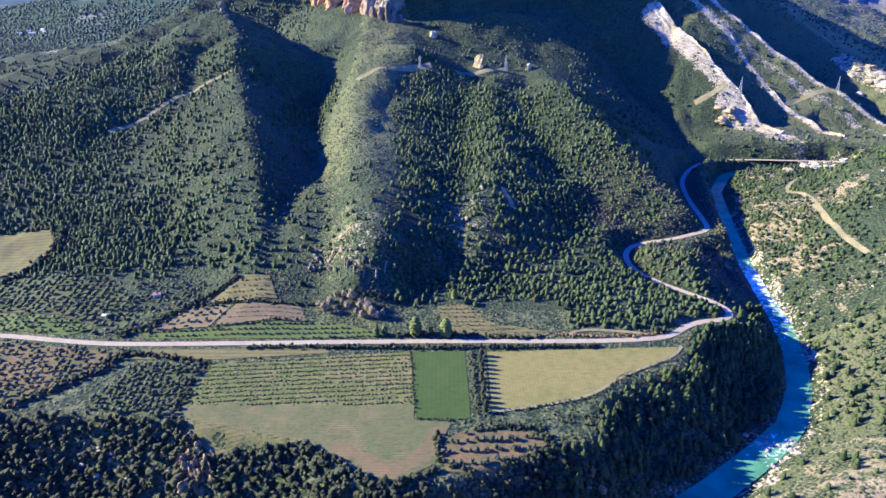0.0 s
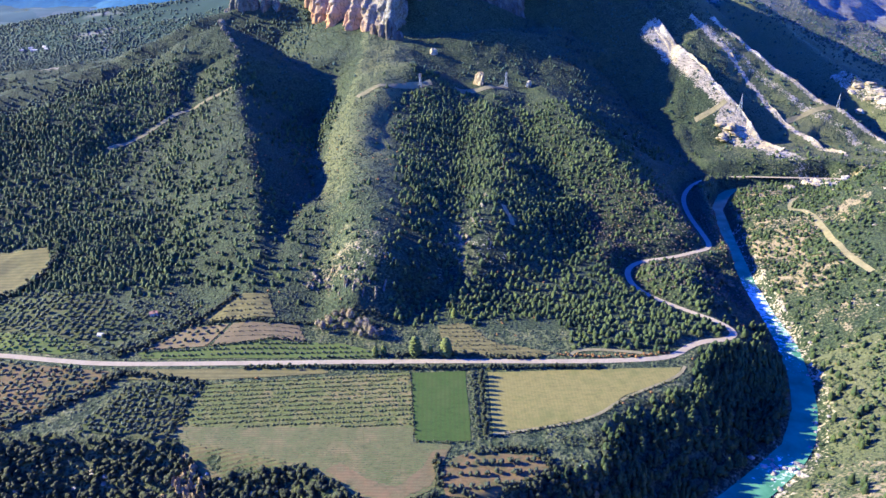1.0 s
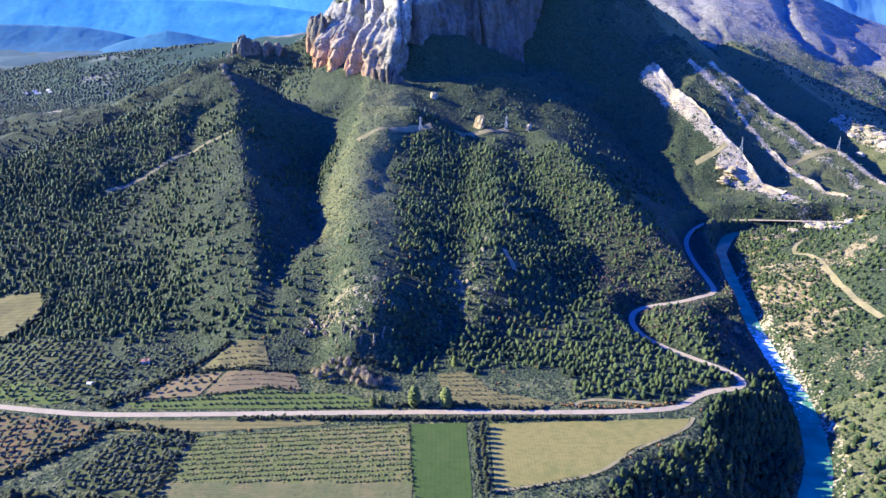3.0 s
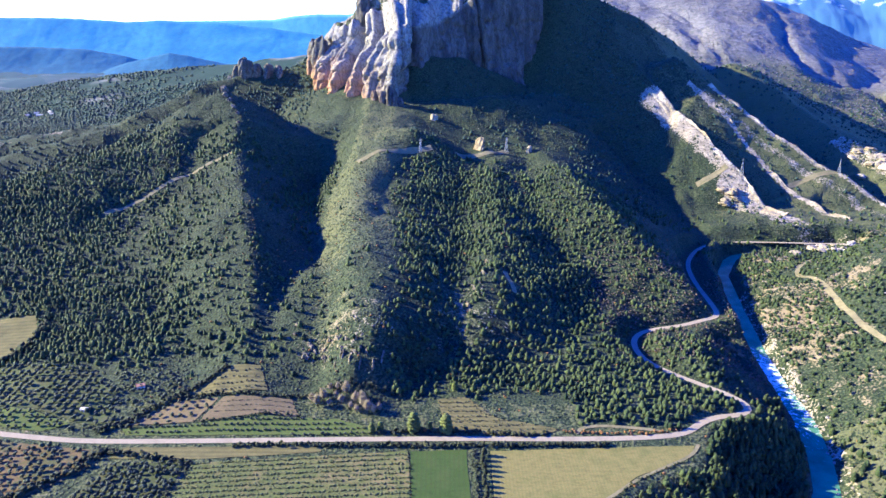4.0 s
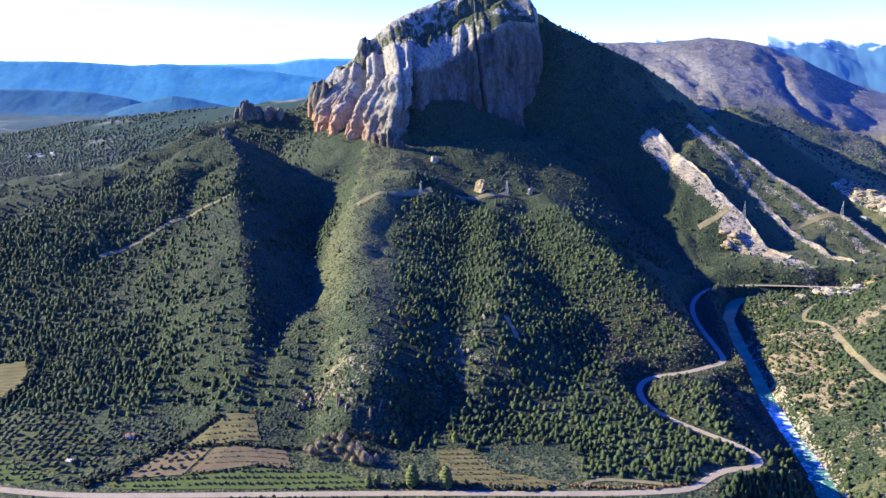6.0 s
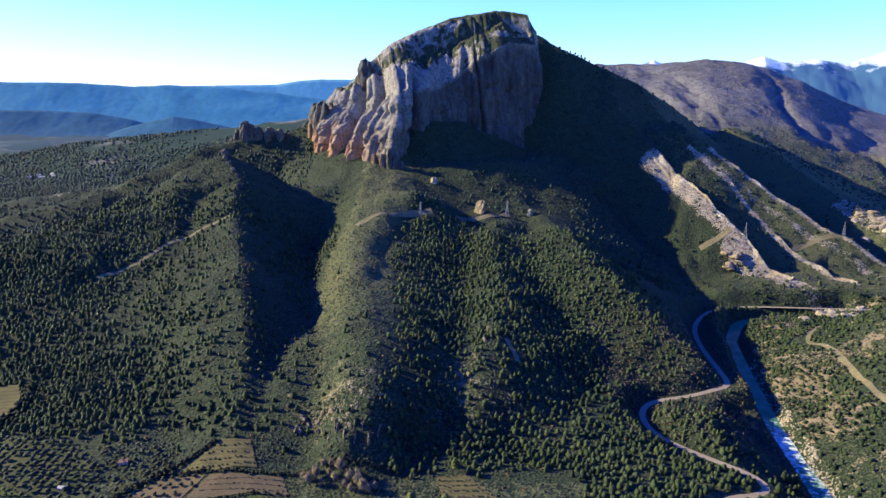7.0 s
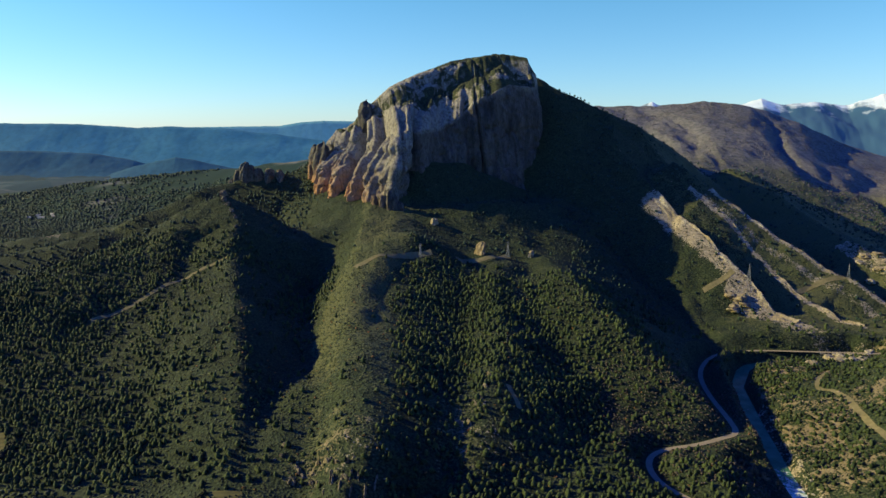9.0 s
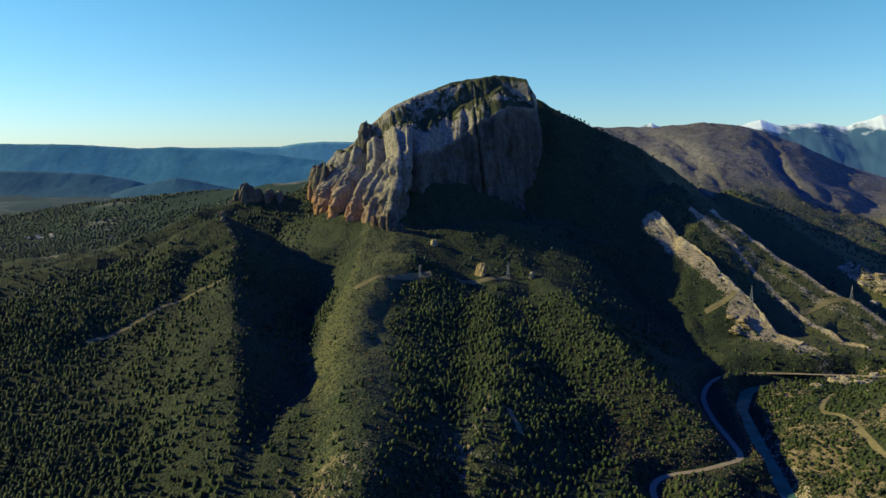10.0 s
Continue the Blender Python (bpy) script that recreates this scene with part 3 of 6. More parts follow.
BACK = [(-230, 1980, 250), (-200, 1960, 250), (-150, 1980, 250), (-110, 2000, 250), (-60, 2020, 260), (0, 2040, 260), (50, 2060, 270), (100, 2080, 280), (150, 2080, 300), (200, 2060, 320), (235, 2000, 380)]


def lines(nodes, n):
    p = np.array(nodes, float)
    s = np.linspace(0, len(p) - 1, n)
    i = np.clip(s.astype(int), 0, len(p) - 2)
    f = (s - i)[:, None]
    f = 0.5 * f + 0.5 * f * f * (3 - 2 * f)
    return p[i] * (1 - f) + p[i + 1] * f


# where deep clefts part the wall: place along it, depth in metres, width
CLEFTS = ((0.165, 22, 0.012), (0.245, 34, 0.012), (0.325, 30, 0.010), (0.415, 18, 0.007), (0.50, 22, 0.012), (0.665, 16, 0.009), (0.695, 14, 0.006), (0.74, 6, 0.006))


def great_rock():
    nu, nf, nt, nb = 560, 110, 90, 10
    foot, rim, crest, back = (lines(k, nu) for k in (FOOT, TOP, CREST, BACK))
    foot[:, 2] -= 55
    arc = np.r_[0, np.cumsum(np.hypot(*np.diff(0.5 * (foot + rim)[:, :2], axis=0).T))]
    out = np.gradient(0.5 * (foot + rim)[:, :2], axis=0)
    out = np.stack([out[:, 1], -out[:, 0]], 1)
    for _ in range(40):                                     # bends of the wall are rounded, not creased
        out[1:-1] = 0.25 * out[:-2] + 0.5 * out[1:-1] + 0.25 * out[2:]
    out /= np.linalg.norm(out, axis=1)[:, None]
    side = np.linspace(0, 1, nu)
    bold = 1 - 0.80 * smooth(0.44, 0.52, side)              # the right-hand wall is smoother
    rows, moss, bare = [], [], []
    for k in range(nf):
        v = k / (nf - 1)
        p = foot * (1 - v) + rim * v
        tall = p[:, 2] * 0.32                                # lumps and joints are drawn out upwards
        warp = arc + 12 * fbm(arc, p[:, 2], 120, 2, 51)
        # the buttress stands upright and rounds off above, not everywhere alike
        kind = value(arc / 75, 0 * arc, 66)
        lean = (v ** (0.42 + bold * (0.7 + 1.9 * kind)))[:, None]
        p[:, :2] = foot[:, :2] * (1 - lean) + rim[:, :2] * lean
        fade = 1 - 0.75 * smooth(0.80, 1.0, np.array(v))
        push = bold * (40 * billow(warp, tall, 74, 2, 52, 0.35) - 24) * fade + (1.0 + 2.2 * bold) * (5.5 * billow(warp, tall * 1.6, 26, 2, 53) - 3) * fade
        push += 6 * fbm(arc * 0.6, p[:, 2] * 0.5, 90, 4, 54) + 3.0 * fbm(arc, p[:, 2] * 0.7, 22, 4, 55)
        for at, deep, broad in CLEFTS:
            push -= deep * np.exp(-((side - at + 0.010 * fbm(tall, 0 * side, 60, 2, 60)) / broad) ** 2) * smooth(0.0, 0.15, np.array(v))
        push -= (1 - bold) * 14 * smooth(0.4, 0.0, np.array(abs(v - 0.3)))
        crack = fbm(arc, tall * 0.8, 60, 4, 67)
        push -= (2.0 + 5.0 * bold) * np.exp(-(crack / 0.045) ** 2) + (1.0 + 2.0 * bold) * np.exp(-(fbm(arc * 0.5, p[:, 2], 34, 3, 68) / 0.05) ** 2)
        push += 2.2 * fbm(arc, p[:, 2], 9, 3, 69)
        # faint beds and broken blocks
        push += (0.5 + bold) * (1.2 * np.sin(p[:, 2] / 9 + 4 * fbm(arc, p[:, 2], 80, 2, 61)) + 2.4 * np.sign(fbm(warp * 0.8, p[:, 2], 44, 2, 58)) * np.minimum(1, 6 * np.abs(fbm(warp * 0.8, p[:, 2], 44, 2, 58))))
        p[:, 2] += smooth(0.6, 1.0, np.array(v)) * bold * 22 * (billow(arc, 0 * arc, 60, 2, 56) - 0.5)
        p[:, :2] += out * push[:, None]
        rows.append(p)
        moss.append(-0.6 + 0.45 * smooth(0.85, 1.0, np.array(v)) + 0 * side)
        # share of the sunlit tone: high on the buttress, low on the shaded wall
        bare.append(bold * (0.35 + 0.4 * v) + (1 - bold) * 0.5 * smooth(0.93, 1.0, np.array(v)))
    edge = rows[-1]
    for k in range(1, nt):
        v = k / (nt - 1)
        p = edge * (1 - v) + crest * v
        belly = math.sin(math.pi * v)
        # slabs that dip with the crest: a lit shoulder, a shaded trough, and the back of the upper dome
        wave = v + 0.10 * fbm(p[:, 0], p[:, 1], 150, 3, 64)
        left = smooth(0.10, 0.3, side) * smooth(0.98, 0.85, side)
        p[:, 2] += left * (7 * np.exp(-((wave - 0.22) / 0.15) ** 2) - 17 * np.exp(-((wave - 0.55) / 0.10) ** 2) + 9 * np.exp(-((wave - 0.80) / 0.12) ** 2))
        # the scoop below the summit
        p[:, 2] -= 30 * np.exp(-((side - 0.87) / 0.045) ** 2 - ((v - 0.36) / 0.26) ** 2)
        p[:, 1] += 26 * np.exp(-((side - 0.87) / 0.045) ** 2 - ((v - 0.30) / 0.26) ** 2)
        p[:, 2] += belly * (6 + 26 * (billow(p[:, 0] * 0.9 + p[:, 1] * 0.5, p[:, 1] * 0.7 - p[:, 0] * 0.5, 95, 3, 56, 0.45) - 0.5)) + (1 - belly) * 2 * fbm(p[:, 0], p[:, 1], 14, 2, 58)
        split = fbm(p[:, 0] * 0.5 - p[:, 1] * 0.6, p[:, 0] * 0.9 + p[:, 1] * 0.25, 70, 4, 70)
        p[:, 2] -= 5.0 * belly * np.exp(-(split / 0.05) ** 2)
        p[:, 2] += 2.5 * belly * fbm(p[:, 0], p[:, 1], 9, 3, 71)
        for at, deep, broad in CLEFTS:
            p[:, 2] -= 0.6 * deep * np.exp(-((side - at - 0.05 * v) / (broad * 1.3)) ** 2) * smooth(0.55, 0.05, np.array(v))
        rows.append(p)
        green = 0.30 + 0.10 * smooth(0.5, 0.6, side) + 0.55 * np.exp(-((wave - 0.52) / 0.16) ** 2) + 0.9 * smooth(0.80, 0.97, wave) * smooth(0.42, 0.6, side) - (0.35 - 0.15 * smooth(0.5, 0.6, side)) * np.exp(-((wave - 0.18) / 0.12) ** 2) + 0.35 * smooth(0.6, 0.75, side)
        moss.append(green + 0 * side)
        bare.append(0.75 + 0 * side)
    edge = rows[-1]
    for k in range(1, nb):
        v = k / (nb - 1)
        p = edge * (1 - v) + back * v
        p[:, 2] += 12 * math.sin(math.pi * v) * fbm(p[:, 0], p[:, 1], 60, 3, 59)
        rows.append(p)
        moss.append(0.6 + 0 * side)
        bare.append(0.3 + 0 * side)
    V = np.stack(rows, 1)
    me = big_mesh("rock_wall", V.reshape(-1, 3), grid_faces(nu, len(rows)), CLIFF, False)
    me.attributes.new("moss", "FLOAT", "POINT").data.foreach_set("value", np.stack(moss, 1).astype(np.float32).ravel())
    me.attributes.new("bare", "FLOAT", "POINT").data.foreach_set("value", np.stack(bare, 1).astype(np.float32).ravel())
    return me


tagged(new("rock_mountain", great_rock()), "towering conglomerate rock mountain with orange-stained cliffs above the slopes", "mountain", kind="structure")


# ---- far hills ----
def far_range(name, label, nodes, depth, foot, material, seed, rough=14, n=260):
    """A range of hills along a crest line, that falls towards the camera and behind."""
    c = lines(nodes, n)
    m = 26
    V = np.zeros((n, m, 3))
    for k in range(m):
        v = k / (m - 1)
        toward = (0.72 - v) * depth
        x, y = c[:, 0] - toward * c[:, 0] / c[:, 1] * 0.6, c[:, 1] - toward
        up = np.where(v < 0.72, (v / 0.72) ** 1.25, 1 - (v - 0.72) * 1.2)
        V[:, k, 0], V[:, k, 1] = x, y
        V[:, k, 2] = foot + (c[:, 2] - foot) * up + rough * fbm(x, y, 300, 5, seed) * (0.35 + np.sin(math.pi * min(v / 0.9, 1)) * 2.2)
    ob = new(name, big_mesh(name, V.reshape(-1, 3), grid_faces(n, m), material, True))
    return tagged(ob, label, "hills", kind="structure")


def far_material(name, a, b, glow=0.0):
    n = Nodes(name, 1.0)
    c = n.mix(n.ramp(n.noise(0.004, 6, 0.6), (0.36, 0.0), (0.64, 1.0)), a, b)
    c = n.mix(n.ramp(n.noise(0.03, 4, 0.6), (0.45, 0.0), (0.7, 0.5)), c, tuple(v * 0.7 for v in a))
    # even emission stands in for the bright air before the hills
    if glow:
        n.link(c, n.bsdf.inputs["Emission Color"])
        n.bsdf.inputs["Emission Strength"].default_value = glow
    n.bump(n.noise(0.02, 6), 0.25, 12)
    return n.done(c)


# hill colours hold painted distance haze, paler for the ridges further off
BLUE_HILL = far_material("hazy_blue_hill", (0.020, 0.100, 0.190), (0.032, 0.128, 0.228), 0.32)
DARK_HILL = far_material("hazy_wooded_hill", (0.012, 0.060, 0.120), (0.022, 0.085, 0.155), 0.20)
PALE_HILL = far_material("hazy_palest_hill", (0.070, 0.190, 0.300), (0.085, 0.215, 0.330), 0.32)
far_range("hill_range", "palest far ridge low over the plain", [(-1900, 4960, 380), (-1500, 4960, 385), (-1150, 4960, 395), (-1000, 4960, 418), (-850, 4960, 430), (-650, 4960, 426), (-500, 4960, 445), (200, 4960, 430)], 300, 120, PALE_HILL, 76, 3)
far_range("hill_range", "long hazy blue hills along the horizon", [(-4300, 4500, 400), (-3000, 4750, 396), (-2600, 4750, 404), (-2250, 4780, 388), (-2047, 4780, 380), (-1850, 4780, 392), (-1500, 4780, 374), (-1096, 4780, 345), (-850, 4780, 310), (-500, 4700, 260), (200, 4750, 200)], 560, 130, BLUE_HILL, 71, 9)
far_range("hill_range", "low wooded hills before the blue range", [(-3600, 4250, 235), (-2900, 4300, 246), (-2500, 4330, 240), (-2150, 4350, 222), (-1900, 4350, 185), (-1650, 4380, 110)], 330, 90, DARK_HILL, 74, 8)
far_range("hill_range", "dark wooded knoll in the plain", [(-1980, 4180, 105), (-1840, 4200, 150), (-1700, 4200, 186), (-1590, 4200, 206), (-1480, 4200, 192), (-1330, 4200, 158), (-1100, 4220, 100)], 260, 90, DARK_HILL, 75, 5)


def snow_material():
    n = Nodes("hazy_snow_and_rock", 0.9)
    z = n.t.nodes.new("ShaderNodeSeparateXYZ")
    n.link(n.pos, z.inputs[0])
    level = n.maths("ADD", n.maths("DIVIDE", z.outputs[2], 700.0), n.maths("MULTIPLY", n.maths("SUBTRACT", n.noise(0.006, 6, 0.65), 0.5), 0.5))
    # rock painted haze-blue, and the whole range glows faintly for airlight
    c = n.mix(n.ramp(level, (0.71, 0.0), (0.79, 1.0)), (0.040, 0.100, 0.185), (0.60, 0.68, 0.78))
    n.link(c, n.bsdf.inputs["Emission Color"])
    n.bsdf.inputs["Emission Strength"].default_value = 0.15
    return n.done(c)


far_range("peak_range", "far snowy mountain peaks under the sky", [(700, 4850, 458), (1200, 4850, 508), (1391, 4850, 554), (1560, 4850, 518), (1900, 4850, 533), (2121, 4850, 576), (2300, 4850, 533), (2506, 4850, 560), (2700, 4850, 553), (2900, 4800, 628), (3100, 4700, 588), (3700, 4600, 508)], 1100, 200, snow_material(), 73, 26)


# ---- the far plain ----
def plain_material_far():
    n = Nodes("hazy_plain", 1.0)
    y = n.t.nodes.new("ShaderNodeSeparateXYZ")
    n.link(n.pos, y.inputs[0])
    wood = n.ramp(n.noise(0.0042, 6, 0.6, (0.7, 1.5, 1.0)), (0.33, 0.0), (0.43, 1.0))
    plots = n.t.nodes.new("ShaderNodeTexVoronoi")
    plots.inputs["Scale"].default_value = 0.007
    n.link(n.pos, plots.inputs["Vector"])
    tilled = n.mix(n.ramp(plots.outputs["Color"], (0.3, 0.0), (0.7, 1.0)), (0.018, 0.045, 0.050), (0.150, 0.150, 0.140))
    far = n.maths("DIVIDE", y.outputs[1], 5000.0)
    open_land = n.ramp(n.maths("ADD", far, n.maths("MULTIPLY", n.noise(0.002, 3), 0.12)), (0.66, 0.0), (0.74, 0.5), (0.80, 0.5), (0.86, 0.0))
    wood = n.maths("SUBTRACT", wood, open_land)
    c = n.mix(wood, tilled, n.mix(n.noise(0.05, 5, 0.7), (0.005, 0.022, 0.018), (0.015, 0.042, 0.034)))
    # distance haze painted in: colour turns blue towards the far edge
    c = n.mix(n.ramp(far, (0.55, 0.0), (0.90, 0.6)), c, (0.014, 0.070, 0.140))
    return n.done(c)


def plain_height(x, y):
    return land(x, y) + 2 + 22 * smooth(2250, 2700, y) * np.maximum(0, fbm(x, y * 1.6, 700, 4, 91)) - 6 * smooth(2400, 2250, y)


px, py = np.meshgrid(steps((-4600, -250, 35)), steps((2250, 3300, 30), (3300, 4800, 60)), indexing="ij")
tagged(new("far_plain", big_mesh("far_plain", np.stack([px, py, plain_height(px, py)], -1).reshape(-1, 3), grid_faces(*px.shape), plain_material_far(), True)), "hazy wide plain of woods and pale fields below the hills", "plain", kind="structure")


# ---- fields ----
def field_sheet(name, label, poly, material, lift=0.3, cell=3.0, category="field"):
    """A piece of tilled land, laid on the ground inside a polygon."""
    P = np.array(poly, float)
    xs, ys = np.arange(P[:, 0].min() - cell, P[:, 0].max() + 2 * cell, cell), np.arange(P[:, 1].min() - cell, P[:, 1].max() + 2 * cell, cell)
    X, Y = np.meshgrid(xs, ys, indexing="ij")
    F = grid_faces(len(xs), len(ys))
    x, y = X.ravel().copy(), Y.ravel().copy()
    keep = inside(x[F].mean(1), y[F].mean(1), poly)
    F = F[keep]
    loop = [(a, b, 0) for a, b in poly] + [(*poly[0], 0)]
    d = np.abs(along(x, y, loop)[0])
    move = (~inside(x, y, poly)) | (d < 0.5 * cell)
    bx, by, best = x.copy(), y.copy(), np.full(x.shape, 1e9)
    for a, b in zip(loop[:-1], loop[1:]):
        dx, dy = b[0] - a[0], b[1] - a[1]
        t = np.clip(((x - a[0]) * dx + (y - a[1]) * dy) / (dx * dx + dy * dy), 0, 1)
        px, py = a[0] + t * dx, a[1] + t * dy
        q = np.hypot(x - px, y - py)
        bx, by, best = np.where(q < best, px, bx), np.where(q < best, py, by), np.minimum(q, best)
    x, y = np.where(move, bx, x), np.where(move, by, y)
    wob = 0.7 * fbm(x, y, 14, 2, 61)
    used = np.unique(F)
    index = np.full(len(x), -1)
    index[used] = np.arange(len(used))
    V = np.stack([x + wob, y + wob, land(x, y) + lift], -1)[used]
    return tagged(new(name, big_mesh(name, V, index[F], material, True)), label, category, kind="structure")


def crop_material(name, a, b, soil, row=0.0, along_x=True, patch=0.5, weave=1.0):
    """Crops in drilled rows; row is the spacing in metres."""
    n = Nodes(name, 0.95)
    fine, mid, wide = n.noise(0.8, 5), n.noise(0.09, 5, 0.6), n.noise(0.018, 3)
    c = n.mix(n.ramp(fine, (0.35, 0.0), (0.65, 1.0)), a, b)
    c = n.mix(n.ramp(n.noise(0.3, 6, 0.7, (0.45, 1.0, 1.0)), (0.46, 0.0), (0.66, 0.75 * patch)), c, tuple(0.5 * v for v in a))
    c = n.mix(n.ramp(n.maths("ADD", n.maths("MULTIPLY", mid, 0.6), n.maths("MULTIPLY", wide, 0.4)), (0.47, 0.0), (0.62, patch)), c, soil)
    if row:
        w = n.t.nodes.new("ShaderNodeTexWave")
        w.wave_type, w.bands_direction = "BANDS", "Y" if along_x else "X"
        w.inputs["Scale"].default_value = 0.314 / row
        w.inputs["Distortion"].default_value, w.inputs["Detail"].default_value, w.inputs["Detail Scale"].default_value = 1.2, 3.0, 0.4
        n.link(n.pos, w.inputs["Vector"])
        c = n.mix(n.maths("MULTIPLY", n.ramp(w.outputs["Fac"], (0.3, 0.0), (0.8, 1.0)), weave), c, tuple(0.62 * v for v in soil))
    n.bump(n.maths("ADD", fine, mid), 0.4, 0.5)
    return n.done(c)


WHEAT = crop_material("green_wheat", (0.029, 0.058, 0.009), (0.044, 0.078, 0.013), (0.061, 0.080, 0.019), 4.0, False, 0.5, 0.4)
STUBBLE = crop_material("yellow_stubble", (0.163, 0.140, 0.044), (0.198, 0.169, 0.054), (0.099, 0.108, 0.028), 3.0, False, 0.6, 0.12)
FALLOW = crop_material("thin_green_fallow", (0.070, 0.092, 0.030), (0.108, 0.122, 0.044), (0.165, 0.128, 0.060), 2.6, True, 0.85, 0.75)
ORCHARD = crop_material("orchard_grass", (0.070, 0.093, 0.022), (0.115, 0.122, 0.035), (0.165, 0.132, 0.055), 6.6, True, 0.95, 0.3)
OLIVE_SOIL = crop_material("olive_grove_soil", (0.118, 0.078, 0.036), (0.152, 0.106, 0.050), (0.062, 0.068, 0.027), 0, True, 1.0)
RED_FALLOW = crop_material("reddish_fallow", (0.098, 0.090, 0.040), (0.138, 0.108, 0.052), (0.165, 0.105, 0.052), 3.2, True, 0.9, 0.4)
GROVE = crop_material("grove_grass", (0.036, 0.052, 0.018), (0.064, 0.078, 0.028), (0.108, 0.090, 0.044), 0, True, 0.5)
BROWN = crop_material("brown_terrace", (0.134, 0.099, 0.051), (0.172, 0.131, 0.067), (0.108, 0.087, 0.044), 2.5, True, 0.5, 0.2)
LIME_GRASS = crop_material("bright_grass", (0.055, 0.087, 0.017), (0.090, 0.119, 0.027), (0.108, 0.108, 0.032), 4.0, True, 0.5, 0.3)
TERRACE = crop_material("dry_terrace", (0.122, 0.108, 0.040), (0.166, 0.140, 0.054), (0.090, 0.083, 0.032), 6.0, True, 0.6, 0.4)

F_WHEAT = [(-29, 563), (21, 566), (23, 464), (-22, 464)]
F_STUBBLE = [(42, 564), (227, 573), (219, 557), (162, 527), (130, 497), (84, 483), (41, 474)]
F_FALLOW = [(-222, 482), (-24, 482), (-24, 462), (7, 459), (-4, 425), (-6, 410), (-35, 392), (-64, 401), (-84, 421), (-113, 436), (-186, 437), (-210, 460)]
F_ORCHARD = [(-216, 546), (-31, 564), (-24, 482), (-222, 482)]
F_LEFT = [(-520, 590), (-431, 581), (-300, 562), (-306, 532), (-342, 495), (-366, 472), (-520, 490)]
F_MIDLEFT = [(-285, 545), (-222, 545), (-224, 480), (-226, 466), (-304, 476)]
F_STRIP = [(-292, 586), (-300, 597), (-240, 602), (-175, 616), (-100, 612), (-68, 598), (-62, 588)]
F_BROWN = [(-232, 606), (-218, 642), (-150, 642), (-137, 614), (-170, 619)]
F_BROWN_W = [(-298, 602), (-262, 640), (-222, 642), (-236, 606)]
F_TERRACE_R = [(-6, 646), (22, 652), (50, 615), (110, 597), (97, 590), (25, 590), (2, 600)]
F_TERRACE_L = [(-262, 650), (-228, 690), (-192, 690), (-176, 652), (-220, 648)]
F_FARLEFT = [(-640, 815), (-500, 818), (-481, 785), (-492, 735), (-520, 715), (-640, 700)]
F_GREENLEFT = [(-520, 612), (-436, 603), (-372, 592), (-350, 604), (-400, 625), (-520, 645)]
F_DARKGROVE = [(-520, 648), (-400, 628), (-345, 606), (-318, 600), (-330, 650), (-370, 700), (-470, 720), (-540, 690)]
F_VERGE = [(-292, 552), (-285, 567), (-110, 570), (-108, 562), (-215, 551)]
F_LOW = [(5, 441), (20, 450), (75, 446), (84, 428), (60, 418), (30, 398), (2, 402), (-2, 425)]
FIELDS = [F_WHEAT, F_STUBBLE, F_FALLOW, F_ORCHARD, F_LEFT, F_MIDLEFT, F_STRIP, F_BROWN, F_BROWN_W, F_TERRACE_R, F_TERRACE_L, F_FARLEFT, F_GREENLEFT, F_DARKGROVE, F_VERGE, F_LOW]
field_sheet("field", "bright green square of young winter wheat", F_WHEAT, WHEAT)
field_sheet("field", "pale yellow stubble field with a curved edge", F_STUBBLE, STUBBLE)
field_sheet("field", "thin green sown field on reddish soil", F_FALLOW, FALLOW)
F_RED = [(-90, 430), (-62, 405), (-35, 396), (-9, 413), (-3, 430), (5, 455), (-8, 452), (-16, 432), (-35, 411), (-58, 420), (-80, 438)]
field_sheet("field", "reddish bare earth along the edge of the sown field", F_RED, RED_FALLOW, 0.42)
field_sheet("field", "grassy orchard field planted in rows of young trees", F_ORCHARD, ORCHARD, 0.34)
field_sheet("field", "reddish soil of an olive grove beside the road", F_LEFT, OLIVE_SOIL)
field_sheet("field", "green grass under a small olive grove", F_MIDLEFT, GROVE)
field_sheet("field", "bright grassy strip with rows of young olives by the road", F_STRIP, LIME_GRASS, 0.5)
field_sheet("field", "bare brown terraced field", F_BROWN, BROWN, 0.5)
field_sheet("field", "brown field with scattered dark trees", F_BROWN_W, BROWN, 0.5)
field_sheet("field", "dry grassy terraces below the pine wood", F_TERRACE_R, TERRACE, 0.6)
field_sheet("field", "small dry terraces at the foot of the hill", F_TERRACE_L, TERRACE, 0.7)
field_sheet("field", "pale ploughed field edged by dark trees", F_FARLEFT, TERRACE, 0.7)
field_sheet("field", "green grove floor beside the road", F_GREENLEFT, LIME_GRASS, 0.5)
field_sheet("field", "shaded grove floor of an old olive plantation", F_DARKGROVE, GROVE, 0.5)
field_sheet("field", "narrow grassy verge field below the road", F_VERGE, TERRACE, 0.4)
field_sheet("field", "reddish plot with a few rows of olive trees", F_LOW, OLIVE_SOIL, 0.5)


def track(label, nodes, half):
    v, f, c = ribbon([(*p, 0) for p in nodes], half, 0.55, 4.0, 5, True, 0.25)
    return tagged(new("track", big_mesh("track", v, f, GRAVEL, True)), label, "track", kind="structure")


